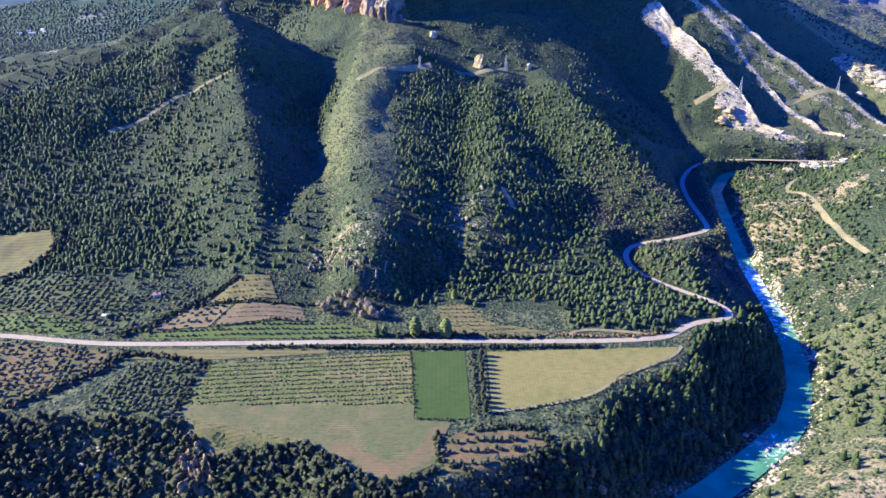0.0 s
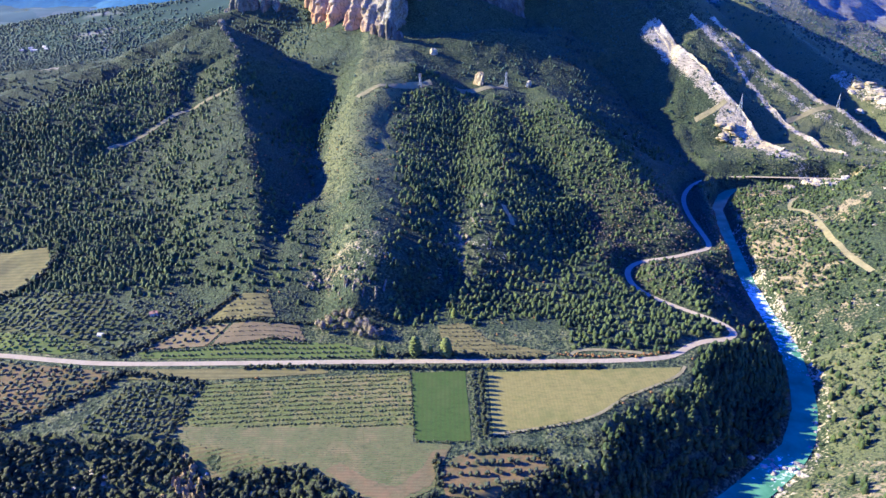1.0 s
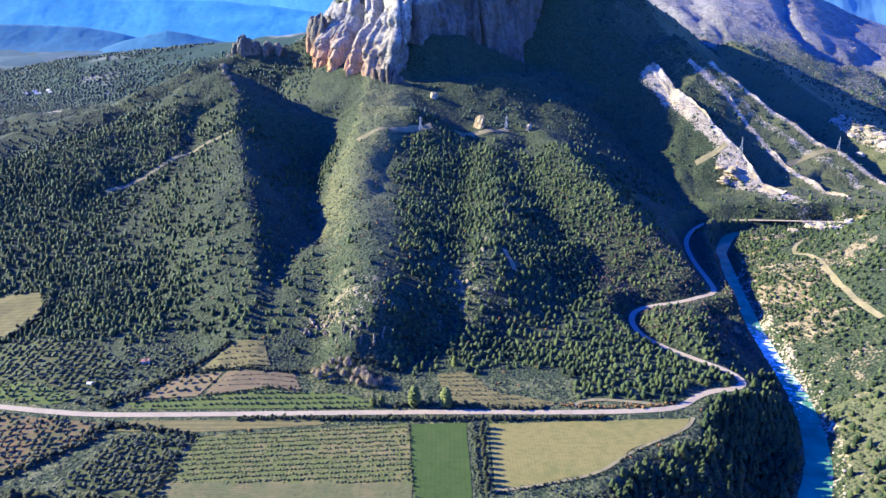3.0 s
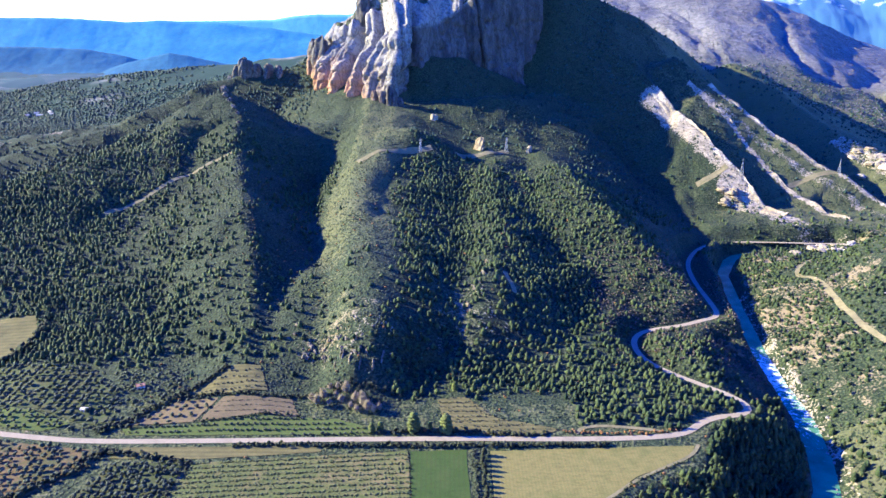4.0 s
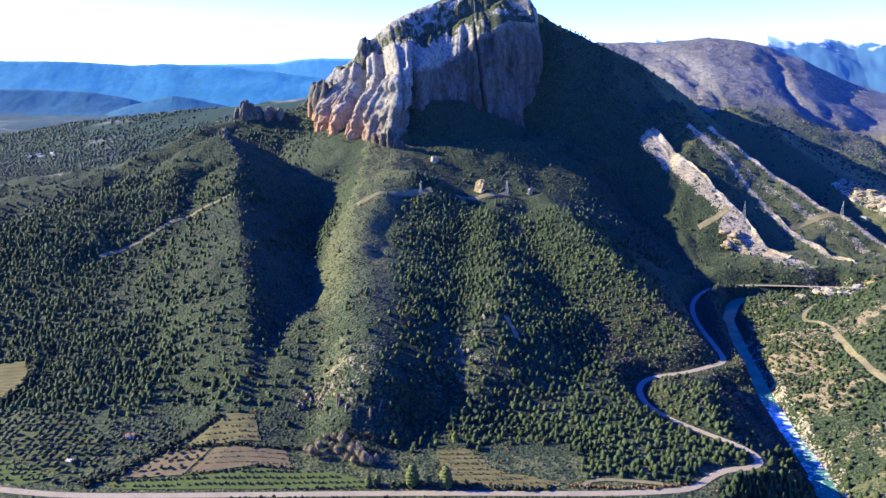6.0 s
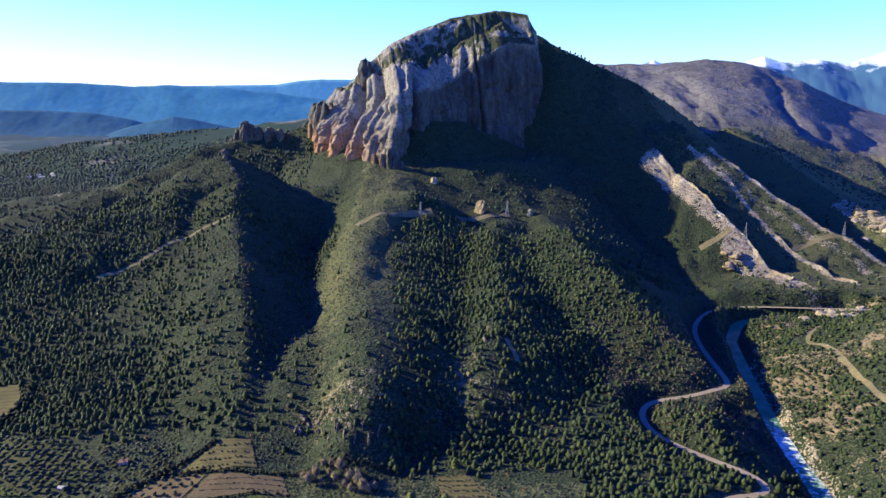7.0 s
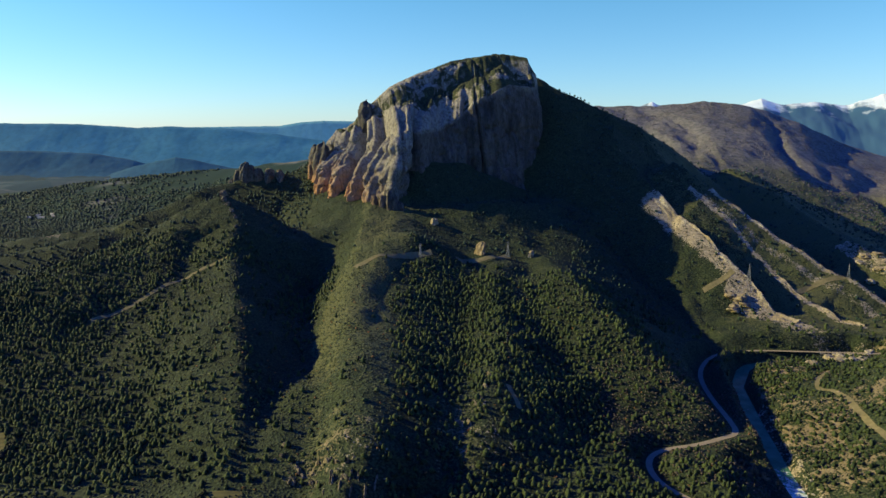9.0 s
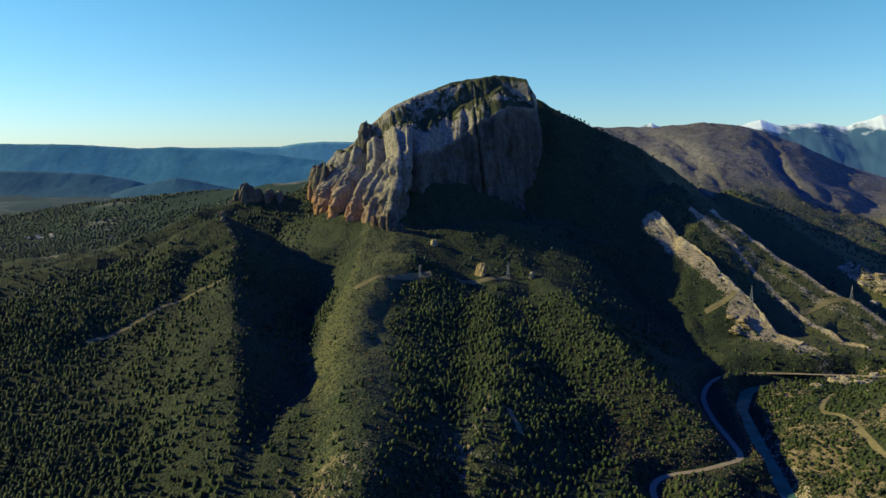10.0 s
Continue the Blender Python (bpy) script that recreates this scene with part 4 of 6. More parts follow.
TRACKS = [
    ([(-529, 1080), (-501, 1105), (-456, 1170), (-416, 1225), (-373, 1252)], 4.0, "pale cleared track over the ridge"),
    ([(-150, 1225), (-118, 1250), (-86, 1268), (-52, 1290), (-22, 1304)], 6.5, "pale cleared track across the grassy spur"),
    ([(22, 1330), (46, 1331), (72, 1333), (98, 1352), (124, 1378)], 8.0, "bare pale ground along the pylon line"),
    ([(700, 1430), (760, 1455), (822, 1460)], 6.0, "pale cleared strip up to a pylon"),
    ([(515, 1420), (560, 1430), (580, 1440)], 6.0, "pale cleared strip under the pylon line"),
    ([(588, 1092), (550, 1040), (516, 992), (524, 928), (508, 858), (494, 786), (498, 740)], 3.5, "dusty pale track along the river bank hillside"),
    ([(80, 880), (82, 866), (86, 848), (89, 830)], 3.5, "bare ochre ground on the wooded front slope"),
    ([(41, 472), (84, 481), (130, 495), (162, 525), (219, 556), (231, 574)], 1.6, "pale trodden edge of the stubble field"),
    ([(-152, 571), (-156, 577)], 2.0, "short gravel crossing beside the road"),
    ([(123, 590), (130, 600), (150, 603), (190, 598), (205, 594)], 2.2, "short side track off the road"),
]
for nodes, half, label in TRACKS:
    track(label, nodes, half)

# ---- plants ----
ICO_V = np.array([(0, 0, 1), *[(0.894 * math.cos(a), 0.894 * math.sin(a), 0.447) for a in np.arange(5) * 1.2566], *[(0.894 * math.cos(a), 0.894 * math.sin(a), -0.447) for a in np.arange(5) * 1.2566 + 0.6283], (0, 0, -1)])
ICO_F = np.array([(0, 1 + k, 1 + (k + 1) % 5) for k in range(5)] + [(1 + k, 6 + k, 1 + (k + 1) % 5) for k in range(5)] + [(1 + (k + 1) % 5, 6 + k, 6 + (k + 1) % 5) for k in range(5)] + [(11, 6 + (k + 1) % 5, 6 + k) for k in range(5)])
rng = np.random.default_rng(7)


def clumps(list_of):
    """Ragged leaf clumps: rows of (x, y, z, rx, rz)."""
    V, F, k = [], [], 0
    for x, y, z, rx, rz in list_of:
        turn = rng.uniform(0, 6.28)
        v = ICO_V * rng.uniform(0.6, 1.32, (12, 1))
        v = np.stack([v[:, 0] * math.cos(turn) - v[:, 1] * math.sin(turn), v[:, 0] * math.sin(turn) + v[:, 1] * math.cos(turn), v[:, 2]], 1)
        V.append(v * (rx, rx, rz) + (x, y, z))
        F.append(ICO_F + k)
        k += 12
    return np.concatenate(V), np.concatenate(F)


def stem(h, r, sides=5, lean=0.0):
    a = np.arange(sides) * 2 * math.pi / sides
    V = np.concatenate([np.stack([np.cos(a) * r, np.sin(a) * r, -0.6 + 0 * a], 1), np.stack([np.cos(a) * r * 0.45 + lean, np.sin(a) * r * 0.45, h + 0 * a], 1)])
    F = np.array([(k, (k + 1) % sides, sides + (k + 1) % sides) for k in range(sides)] + [(k, sides + (k + 1) % sides, sides + k) for k in range(sides)])
    return V, F


def pine_crown(n, tall=1.0):
    """A pine of height 1: uneven tiers, narrower upwards."""
    out = []
    for k in range(n):
        u = (k + rng.uniform(0.2, 0.8)) / n
        r = (0.30 * (1 - u) ** 0.7 + 0.04) / tall
        a = rng.uniform(0, 6.28)
        off = r * rng.uniform(0.2, 0.75) if n > 2 else r * 0.15
        size = r * (rng.uniform(0.45, 0.75) if n > 8 else rng.uniform(0.7, 0.95))
        out.append((off * math.cos(a), off * math.sin(a), 0.24 + 0.70 * u, size, size * rng.uniform(0.75, 1.15)))
    return out


def pine_cone(sides, rings):
    """A ragged, rounded cone of height 1 for pines seen from afar."""
    V, F = [], []
    up = np.linspace(0.06, 0.86, rings)
    for i, z in enumerate(up):
        r = 0.44 * (1 - z) ** 0.55 * (0.72 if i == 0 else 1.0)
        for k in range(sides):
            a = 2 * math.pi * (k + 0.5 * (i % 2)) / sides
            q = r * rng.uniform(0.72, 1.28)
            V.append((q * math.cos(a), q * math.sin(a), z + rng.uniform(-0.06, 0.06)))
    V.append((rng.uniform(-0.04, 0.04), rng.uniform(-0.04, 0.04), 1.0))
    for i in range(rings - 1):
        for k in range(sides):
            a, b, c, d = i * sides + k, i * sides + (k + 1) % sides, (i + 1) * sides + k, (i + 1) * sides + (k + 1) % sides
            F += [(a, b, c), (b, d, c)]
    F += [((rings - 1) * sides + k, (rings - 1) * sides + (k + 1) % sides, rings * sides) for k in range(sides)]
    return np.array(V), np.array(F)


def round_crown(n, low=0.3):
    """A round-headed tree or bush of height 1."""
    out = []
    for k in range(n):
        a, u = rng.uniform(0, 6.28), rng.uniform(-0.8, 0.9)
        r = math.sqrt(max(0, 1 - u * u)) * rng.uniform(0.25, 0.75) if n > 1 else 0
        size = rng.uniform(0.17, 0.28) if n > 6 else rng.uniform(0.26, 0.36) if n > 1 else 0.48
        out.append((0.34 * r * math.cos(a), 0.34 * r * math.sin(a), low + (1 - low) * (0.5 + 0.34 * u), size, size * 0.85))
    return out


def joined(name, label, templates, where, high, wide, material, category, seed, squash=0.2):
    """Many plants in one mesh. templates: (verts, faces) of height 1; where: (n, 3) places; high, wide: sizes in metres."""
    r = np.random.default_rng(seed)
    pick = r.integers(0, len(templates), len(where))
    V, F, k = [], [], 0
    for t, (tv, tf) in enumerate(templates):
        w = where[pick == t]
        if not len(w):
            continue
        h, b = high[pick == t], wide[pick == t]
        turn = r.uniform(0, 6.28, len(w))
        c, s = np.cos(turn)[:, None], np.sin(turn)[:, None]
        sx = r.uniform(1 - squash, 1 + squash, len(w))[:, None]
        x, y = tv[None, :, 0] * b[:, None] * sx, tv[None, :, 1] * b[:, None] / sx
        v = np.stack([x * c - y * s + w[:, 0:1], x * s + y * c + w[:, 1:2], tv[None, :, 2] * h[:, None] + w[:, 2:3]], -1)
        f = tf[None] + (np.arange(len(w)) * len(tv))[:, None, None] + k
        V.append(v.reshape(-1, 3))
        F.append(f.reshape(-1, 3))
        k += len(w) * len(tv)
    ob = new(name, big_mesh(name, np.concatenate(V), np.concatenate(F), material))
    return tagged(ob, label, category, kind="stuff")


def scatter(x0, x1, y0, y1, gap, density, seed):
    r = np.random.default_rng(seed)
    X, Y = np.meshgrid(np.arange(x0, x1, gap), np.arange(y0, y1, gap), indexing="ij")
    x, y = (X + r.uniform(-0.5, 0.5, X.shape) * gap).ravel(), (Y + r.uniform(-0.5, 0.5, Y.shape) * gap).ravel()
    keep = r.uniform(0, 1, x.shape) < density(x, y)
    x, y = x[keep], y[keep]
    return np.stack([x, y, land(x, y)], 1), r


def free(x, y, margin=0.0):
    """Where wild plants may stand: off the roads, fields, tracks and water."""
    ok = np.ones(x.shape, bool)
    for line in (ROAD_SOUTH, ROAD_NORTH):
        ok &= np.abs(along(x, y, line)[0]) > 8.5 + margin
    for nodes, half, label in TRACKS:
        ok &= np.abs(along(x, y, [(*p, 0) for p in nodes])[0]) > half + 1.5
    d, _, f = along(x, y, RIVER)
    ok &= np.abs(d) > np.interp(f, np.linspace(0, 1, len(RIVER)), RIVER_HALF) + 5
    for poly in FIELDS:
        ok &= ~inside(x, y, poly)
    # nothing grows out of the rock wall
    ok &= ~inside(x, y, [(p[0], p[1]) for p in FOOT] + [(p[0], p[1]) for p in BACK[::-1]])
    return ok


def zones(x, y):
    """Distances and shares that several plant covers use."""
    d, _, fr = along(x, y, RIVER)
    e, _, g = along(x, y, RIM)
    dS, _, fS = along(x, y, SPUR)
    dL, _, fL = along(x, y, LEFT_RIDGE)
    return d, e, dS, fS, dL, fL


def pine_cover(x, y):
    d, e, dS, fS, dL, fL = zones(x, y)
    patch = np.clip(0.5 + 1.7 * fbm(x, y, 130, 3, 81), 0, 1.15)
    small = 0.5 + 0.9 * fbm(x, y, 45, 2, 82)
    p = 0.42 * patch * smooth(660, 720, y)
    centre = smooth(-75, -40, x) * smooth(350, 300, x) * smooth(640, 670, y) * smooth(1330, 1200, y)
    p = np.maximum(p, centre * np.clip(0.55 + 1.0 * small * patch, 0.2, 1))
    p = p * (1 - 0.60 * np.exp(-(np.hypot((x - 38) / 34, (y - 795) / 70)) ** 2))
    p = p * (1 - 0.75 * smooth(180, 215, x) * smooth(775, 800, y) * smooth(1000, 960, y))
    p = np.maximum(p, 0.9 * smooth(118, 138, x) * smooth(330, 290, x) * smooth(597, 604, y) * smooth(720, 660, y))
    left = smooth(-150, -250, x) * smooth(690, 740, y)
    p = np.maximum(p, left * np.clip(0.18 + patch * 1.1 + 0.45 * smooth(-420, -520, x), 0, 0.95) * (1 - 0.6 * smooth(90, 30, np.abs(dL)) * (fL < 0.7)))
    p = p * (1 - 0.96 * smooth(62, 48, np.abs(dS - 12)) * (fS < 0.62)) * (1 - 0.5 * smooth(60, 35, np.abs(dS)) * (fS >= 0.62))
    p = np.where((d > 0) & (e > 2) & (y < 700), smooth(85, 115, x) * (0.85 + 0.2 * small), p)
    strip = smooth(10, 25, -d) * smooth(150, 90, -d) * smooth(640, 840, y)
    p = np.where((d < 0) & (y < 1260), np.maximum(0.48 * patch + 0.06, 0.72 * strip * (0.4 + small)) * smooth(6, 16, -d), p)
    p = np.where((x > 430) & (y > 1235), 0.07 + 0.22 * smooth(1900, 2050, y + 200 * fbm(x, y, 160, 3, 87)) * smooth(2350, 2150, y), p)
    p = np.where((x > 250) & (x <= 430) & (y > 1235), 0.35, p)
    p = np.where((y > 1330) & (x > -300) & (x <= 250), 0.14 * patch, p)
    p = p * (1 - 0.85 * (d > 0) * smooth(75, 50, d) * smooth(600, 650, y) * smooth(850, 800, y))
    return np.clip(p, 0, 1) * free(x, y)


def oak_cover(x, y):
    d, e, dS, fS, dL, fL = zones(x, y)
    front = (d > 0) & (e > 1.5) & (y < 520)
    return (1 - 0.9 * np.exp(-(np.hypot((x + 194) / 13, (y - 430) / 20)) ** 2)) * np.where(front, 0.95 * smooth(150, 100, x) * (0.82 + 0.5 * fbm(x, y, 50, 2, 83)), 0) * free(x, y)


def scrub_cover(x, y):
    d, e, dS, fS, dL, fL = zones(x, y)
    s = 0.62 + 0.6 * fbm(x, y, 60, 3, 84)
    s = np.where((dL * dL < 150 ** 2) & (fL < 0.8), s + 0.15, s)
    s = np.where((y < 660) & (e < 0), 0.25, s)
    s = np.where((x > 470) & (y > 1240), 0.55 * s, s)
    s = np.where((d < 0) & (y < 1250), 0.7 * s, s)
    return np.clip(s, 0.12, 0.95) * free(x, y, -1.5)


def templates(make, count, trunk=None):
    out = []
    for _ in range(count):
        v, f = clumps(make())
        if trunk:
            tv, tf = stem(*trunk)
            v, f = np.concatenate([v, tv]), np.concatenate([f, tf + len(v)])
        out.append((v, f))
    return out


PINE_NEAR = [pine_cone(9, 7) for _ in range(8)]
PINE_MID = [pine_cone(7, 4) for _ in range(10)]
PINE_FAR = [pine_cone(6, 3) for _ in range(8)]
OAK_NEAR = templates(lambda: round_crown(7, 0.1), 8)
OAK_MID = templates(lambda: round_crown(3, 0.1), 6)


def dome_bush():
    """A low bush: a ragged dome without an underside."""
    a = np.arange(5) * 1.2566
    low = np.stack([np.cos(a) * 0.5, np.sin(a) * 0.5, 0 * a - 0.15], 1) * rng.uniform(0.8, 1.25, (5, 1))
    mid = np.stack([np.cos(a + 0.6) * 0.42, np.sin(a + 0.6) * 0.42, 0 * a + 0.6], 1) * rng.uniform(0.75, 1.25, (5, 1))
    V = np.concatenate([low, mid, [(rng.uniform(-0.1, 0.1), rng.uniform(-0.1, 0.1), 1.0)]])
    F = [(k, (k + 1) % 5, 5 + k) for k in range(5)] + [((k + 1) % 5, 5 + (k + 1) % 5, 5 + k) for k in range(5)] + [(5 + k, 5 + (k + 1) % 5, 10) for k in range(5)]
    return V, np.array(F)


DOME = [dome_bush() for _ in range(8)]

w, r = scatter(80, 400, 395, 700, 4.4, pine_cover, 101)
wood = w[(along(w[:, 0], w[:, 1], RIM)[0] > 0) & ((w[:, 1] > 560) | (r.uniform(0, 1, len(w)) < 0.25))]
joined("pine_wood", "dense tall pines on the shaded slope above the river", PINE_NEAR, wood, r.uniform(6, 12, len(wood)), r.uniform(5, 8.5, len(wood)), PINE, "pines", 1)
w, r = scatter(-600, 160, 360, 520, 4.3, oak_cover, 102)
joined("oak_wood", "dense dark holm oaks on the steep front slope", OAK_NEAR, w, r.uniform(3.5, 9.0, len(w)), r.uniform(6.5, 11.5, len(w)), OAK, "oaks", 2)
w, r = scatter(-760, 900, 598, 1330, 6.5, pine_cover, 103)
w = w[along(w[:, 0], w[:, 1], RIVER)[0] > 0]
joined("pine_forest", "pine forest spread over the hillsides", PINE_MID, w, r.uniform(3.5, 8.0, len(w)), r.uniform(5.0, 9.0, len(w)), PINE, "pines", 3)
w, r = scatter(200, 1000, 400, 1260, 5.6, pine_cover, 104)
w = w[along(w[:, 0], w[:, 1], RIVER)[0] < 0]
joined("pine_forest", "open pines on the sunny bank of the river", PINE_MID + OAK_MID, w, r.uniform(2.5, 6.5, len(w)), r.uniform(4.5, 8.5, len(w)), PINE, "pines", 4)
w, r = scatter(-1600, 1500, 1330, 2500, 9.0, lambda x, y: np.where(x < -300, np.clip(0.65 + 0.7 * fbm(x, y, 200, 3, 85), 0.25, 1.0) * (0.22 + 0.78 * smooth(0.25, 0.7, hollow(x, y))) * free(x, y), pine_cover(x, y)), 105)
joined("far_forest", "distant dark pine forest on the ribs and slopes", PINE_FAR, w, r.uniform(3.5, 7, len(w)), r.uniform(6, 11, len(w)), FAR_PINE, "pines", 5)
w, r = scatter(-2900, -300, 2280, 3500, 13, lambda x, y: 0.9 * smooth(-0.12, 0.10, fbm(x * 0.6, y * 1.5, 420, 4, 88)) * smooth(3500, 2900, y), 112)
w[:, 2] = plain_height(w[:, 0], w[:, 1])
joined("far_forest", "haze-tinted woods on the low ground before the plain", PINE_FAR, w, r.uniform(4, 8, len(w)), r.uniform(10, 18, len(w)), FAR_PINE, "pines", 12)
w, r = scatter(-1500, -760, 700, 1330, 8.5, lambda x, y: np.clip(0.65 + 0.7 * fbm(x, y, 200, 3, 86), 0.25, 0.95) * (0.3 + 0.7 * smooth(0.25, 0.7, hollow(x, y))) * free(x, y), 106)
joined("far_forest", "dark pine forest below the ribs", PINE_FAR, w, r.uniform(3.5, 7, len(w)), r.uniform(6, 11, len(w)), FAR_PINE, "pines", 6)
w, r = scatter(-700, 760, 385, 1000, 4.9, scrub_cover, 108)
joined("scrub", "grey-green scrub covering the slopes", DOME, w, r.uniform(0.5, 1.7, len(w)), r.uniform(1.5, 3.8, len(w)), SCRUB, "scrub", 8)
w, r = scatter(-760, 1050, 1000, 1720, 5.0, scrub_cover, 109)
joined("scrub", "low scrub on the upper slopes and rock fins", DOME, w, r.uniform(0.5, 1.6, len(w)), r.uniform(1.8, 4.6, len(w)), SCRUB, "scrub", 9)
HEATHER = leaf_material("leafless_heath", (0.062, 0.060, 0.066), (0.160, 0.145, 0.150), (0.185, 0.160, 0.158))
w, r = scatter(560, 1950, 2050, 3440, 11, lambda x, y: np.clip(0.55 + 0.9 * fbm(x, y, 120, 3, 89), 0.1, 0.9), 113)
joined("heath", "brown leafless heath bushes on the long far slope", DOME, w, r.uniform(1.0, 2.4, len(w)), r.uniform(4, 9, len(w)), HEATHER, "heath", 13)
THICKET = leaf_material("brown_thicket_twigs", (0.070, 0.058, 0.044), (0.150, 0.120, 0.092))
w, r = scatter(170, 420, 740, 1010, 4.6, lambda x, y: 0.55 * smooth(190, 215, x) * (along(x, y, RIVER)[0] > 14) * free(x, y), 110)
joined("bare_thicket", "leafless brown thicket beside the winding road", OAK_MID, w, r.uniform(1.5, 3.6, len(w)), r.uniform(2.4, 4.6, len(w)), THICKET, "thicket", 10)
w, r = scatter(-300, 420, 500, 1250, 24, lambda x, y: 0.35 * free(x, y), 111)
joined("russet_bushes", "scattered rust-coloured winter bushes", OAK_MID, w, r.uniform(1.5, 3.2, len(w)), r.uniform(2.5, 4.5, len(w)), RUSSET, "bushes", 11)


# ---- single trees ----
def thing(name, x, y, z=None, turn=0.0, size=1.0):
    ob = new(name)
    ob.matrix_world = pose(x, y, height(x, y) if z is None else z, 0, 0, turn) @ Matrix.Scale(size, 4)
    return ob


def tree(name, label, category, group, crown, trunk_h, trunk_r, high, wide, leaf, limbs=4, bark=BARK):
    """A tree of its own: tapered trunk with limbs, and a ragged crown of many clumps. Returns it standing at the origin."""
    ob = tagged(new(name), label, category, group)
    v, f = clumps(crown)
    v = v * (wide, wide, high)
    part("crown", big_mesh("crown", v, f, leaf), ob)
    V, F, k = [], [], 0
    for i in range(limbs + 1):
        sv, sf = stem(trunk_h if i == 0 else trunk_h * rng.uniform(0.5, 0.9), trunk_r if i == 0 else trunk_r * 0.5, 6)
        if i:
            a, tilt = rng.uniform(0, 6.28), rng.uniform(0.5, 1.0)
            m = np.array(Euler((0, tilt, a)).to_matrix())
            sv = sv * (1, 1, 0.75) @ m.T + (0, 0, trunk_h * rng.uniform(0.35, 0.8))
        V.append(sv)
        F.append(sf + k)
        k += len(sv)
    part("trunk", big_mesh("trunk", np.concatenate(V), np.concatenate(F), bark), ob)
    return ob


def plant(kinds, where, seed, low=0.8, high=1.2):
    """Stand copies of the kinds at the places; the first ones are the originals."""
    r = np.random.default_rng(seed)
    left = list(kinds)
    for x, y, z in where:
        m = pose(x, y, z, 0, 0, r.uniform(0, 360)) @ Matrix.Scale(r.uniform(low, high), 4)
        if left:
            left.pop(0).matrix_world = m
            continue
        src = kinds[int(r.integers(0, len(kinds)))]
        ob = copy_thing(src, Matrix())
        ob.matrix_basis = m


def rows_in(poly, gap_x, gap_y, jitter, seed, turn=0.0):
    r = np.random.default_rng(seed)
    P = np.array(poly, float)
    c = P.mean(0)
    s = np.ptp(P, axis=0).max()
    X, Y = np.meshgrid(np.arange(-s, s, gap_x), np.arange(-s, s, gap_y), indexing="ij")
    a = radians(turn)
    x = c[0] + X * math.cos(a) - Y * math.sin(a) + r.normal(0, jitter, X.shape)
    y = c[1] + X * math.sin(a) + Y * math.cos(a) + r.normal(0, jitter, X.shape)
    x, y = x.ravel(), y.ravel()
    keep = inside(x, y, poly) & (r.uniform(0, 1, x.shape) > 0.06)
    x, y = x[keep], y[keep]
    return np.stack([x, y, land(x, y) + 0.25], 1)


YOUNG = leaf_material("young_leaves", (0.048, 0.066, 0.022), (0.098, 0.108, 0.038))

# orchard rows in the big field
young = [tree("young_tree", "small young orchard tree in grassy rows", "tree", "young trees in the orchard rows", round_crown(9, 0.18), 0.4, 0.10, 0.85, 3.7, YOUNG, 2) for _ in range(3)]
spots = rows_in(F_ORCHARD, 3.0, 6.6, 0.45, 201, 4.5)
near = spots[:, 1] < 522
plant(young, spots[near][:295], 301)
rest = np.concatenate([spots[~near], spots[near][295:]])
r = np.random.default_rng(8)
joined("orchard_rows", "rows of young orchard trees on grass", OAK_MID, rest, r.uniform(0.5, 1.0, len(rest)), r.uniform(3.0, 4.6, len(rest)), YOUNG, "orchard", 20)
weeds = rows_in(F_FALLOW, 1.3, 2.8, 0.22, 209, 4.5)
r = np.random.default_rng(9)
weeds = weeds[(weeds[:, 1] > 404) & (r.uniform(0, 1, len(weeds)) < 0.6 + 0.6 * fbm(weeds[:, 0], weeds[:, 1], 30, 2, 92))]
joined("weed_rows", "low green weeds in thin rows on the sown field", DOME, weeds, r.uniform(0.08, 0.22, len(weeds)), r.uniform(0.8, 1.5, len(weeds)), YOUNG, "weeds", 24)
tufts = rows_in(F_ORCHARD, 2.4, 3.3, 0.9, 210, 4.5)
tufts = tufts[r.uniform(0, 1, len(tufts)) < 0.55]
joined("grass_tufts", "uneven grass tufts between the orchard rows", DOME, tufts, r.uniform(0.15, 0.4, len(tufts)), r.uniform(1.2, 2.8, len(tufts)), YOUNG, "grass", 25)
# olive groves beside the road
olives = [tree("olive_tree", "round grey-green olive tree on reddish soil", "tree", "olive trees of the groves", round_crown(12, 0.18), 1.5, 0.22, 4.2, 6.2, OLIVE, 3) for _ in range(3)]
grove = rows_in(F_LEFT, 6.8, 8.6, 0.8, 202, 8)
far_rows = grove[(grove[:, 0] <= -362) & (grove[:, 0] > -520)]
joined("olive_grove", "rows of olive trees on reddish soil", OAK_NEAR, far_rows, r.uniform(3.2, 4.6, len(far_rows)), r.uniform(5, 7, len(far_rows)), OLIVE, "grove", 23)
plant(olives, np.concatenate([grove[grove[:, 0] > -362], rows_in(F_MIDLEFT, 5.6, 6.8, 0.9, 203, 5), rows_in(F_LOW, 6.5, 12, 1.0, 204, 5)]), 302)
strip = [tree("olive_tree", "small olive tree in a tidy row by the road", "tree", "young olives in the roadside strip", round_crown(8, 0.15), 0.9, 0.10, 2.2, 4.2, OLIVE, 2) for _ in range(2)]
plant(strip, rows_in(F_STRIP, 5.4, 8.0, 0.4, 205, 2), 303)
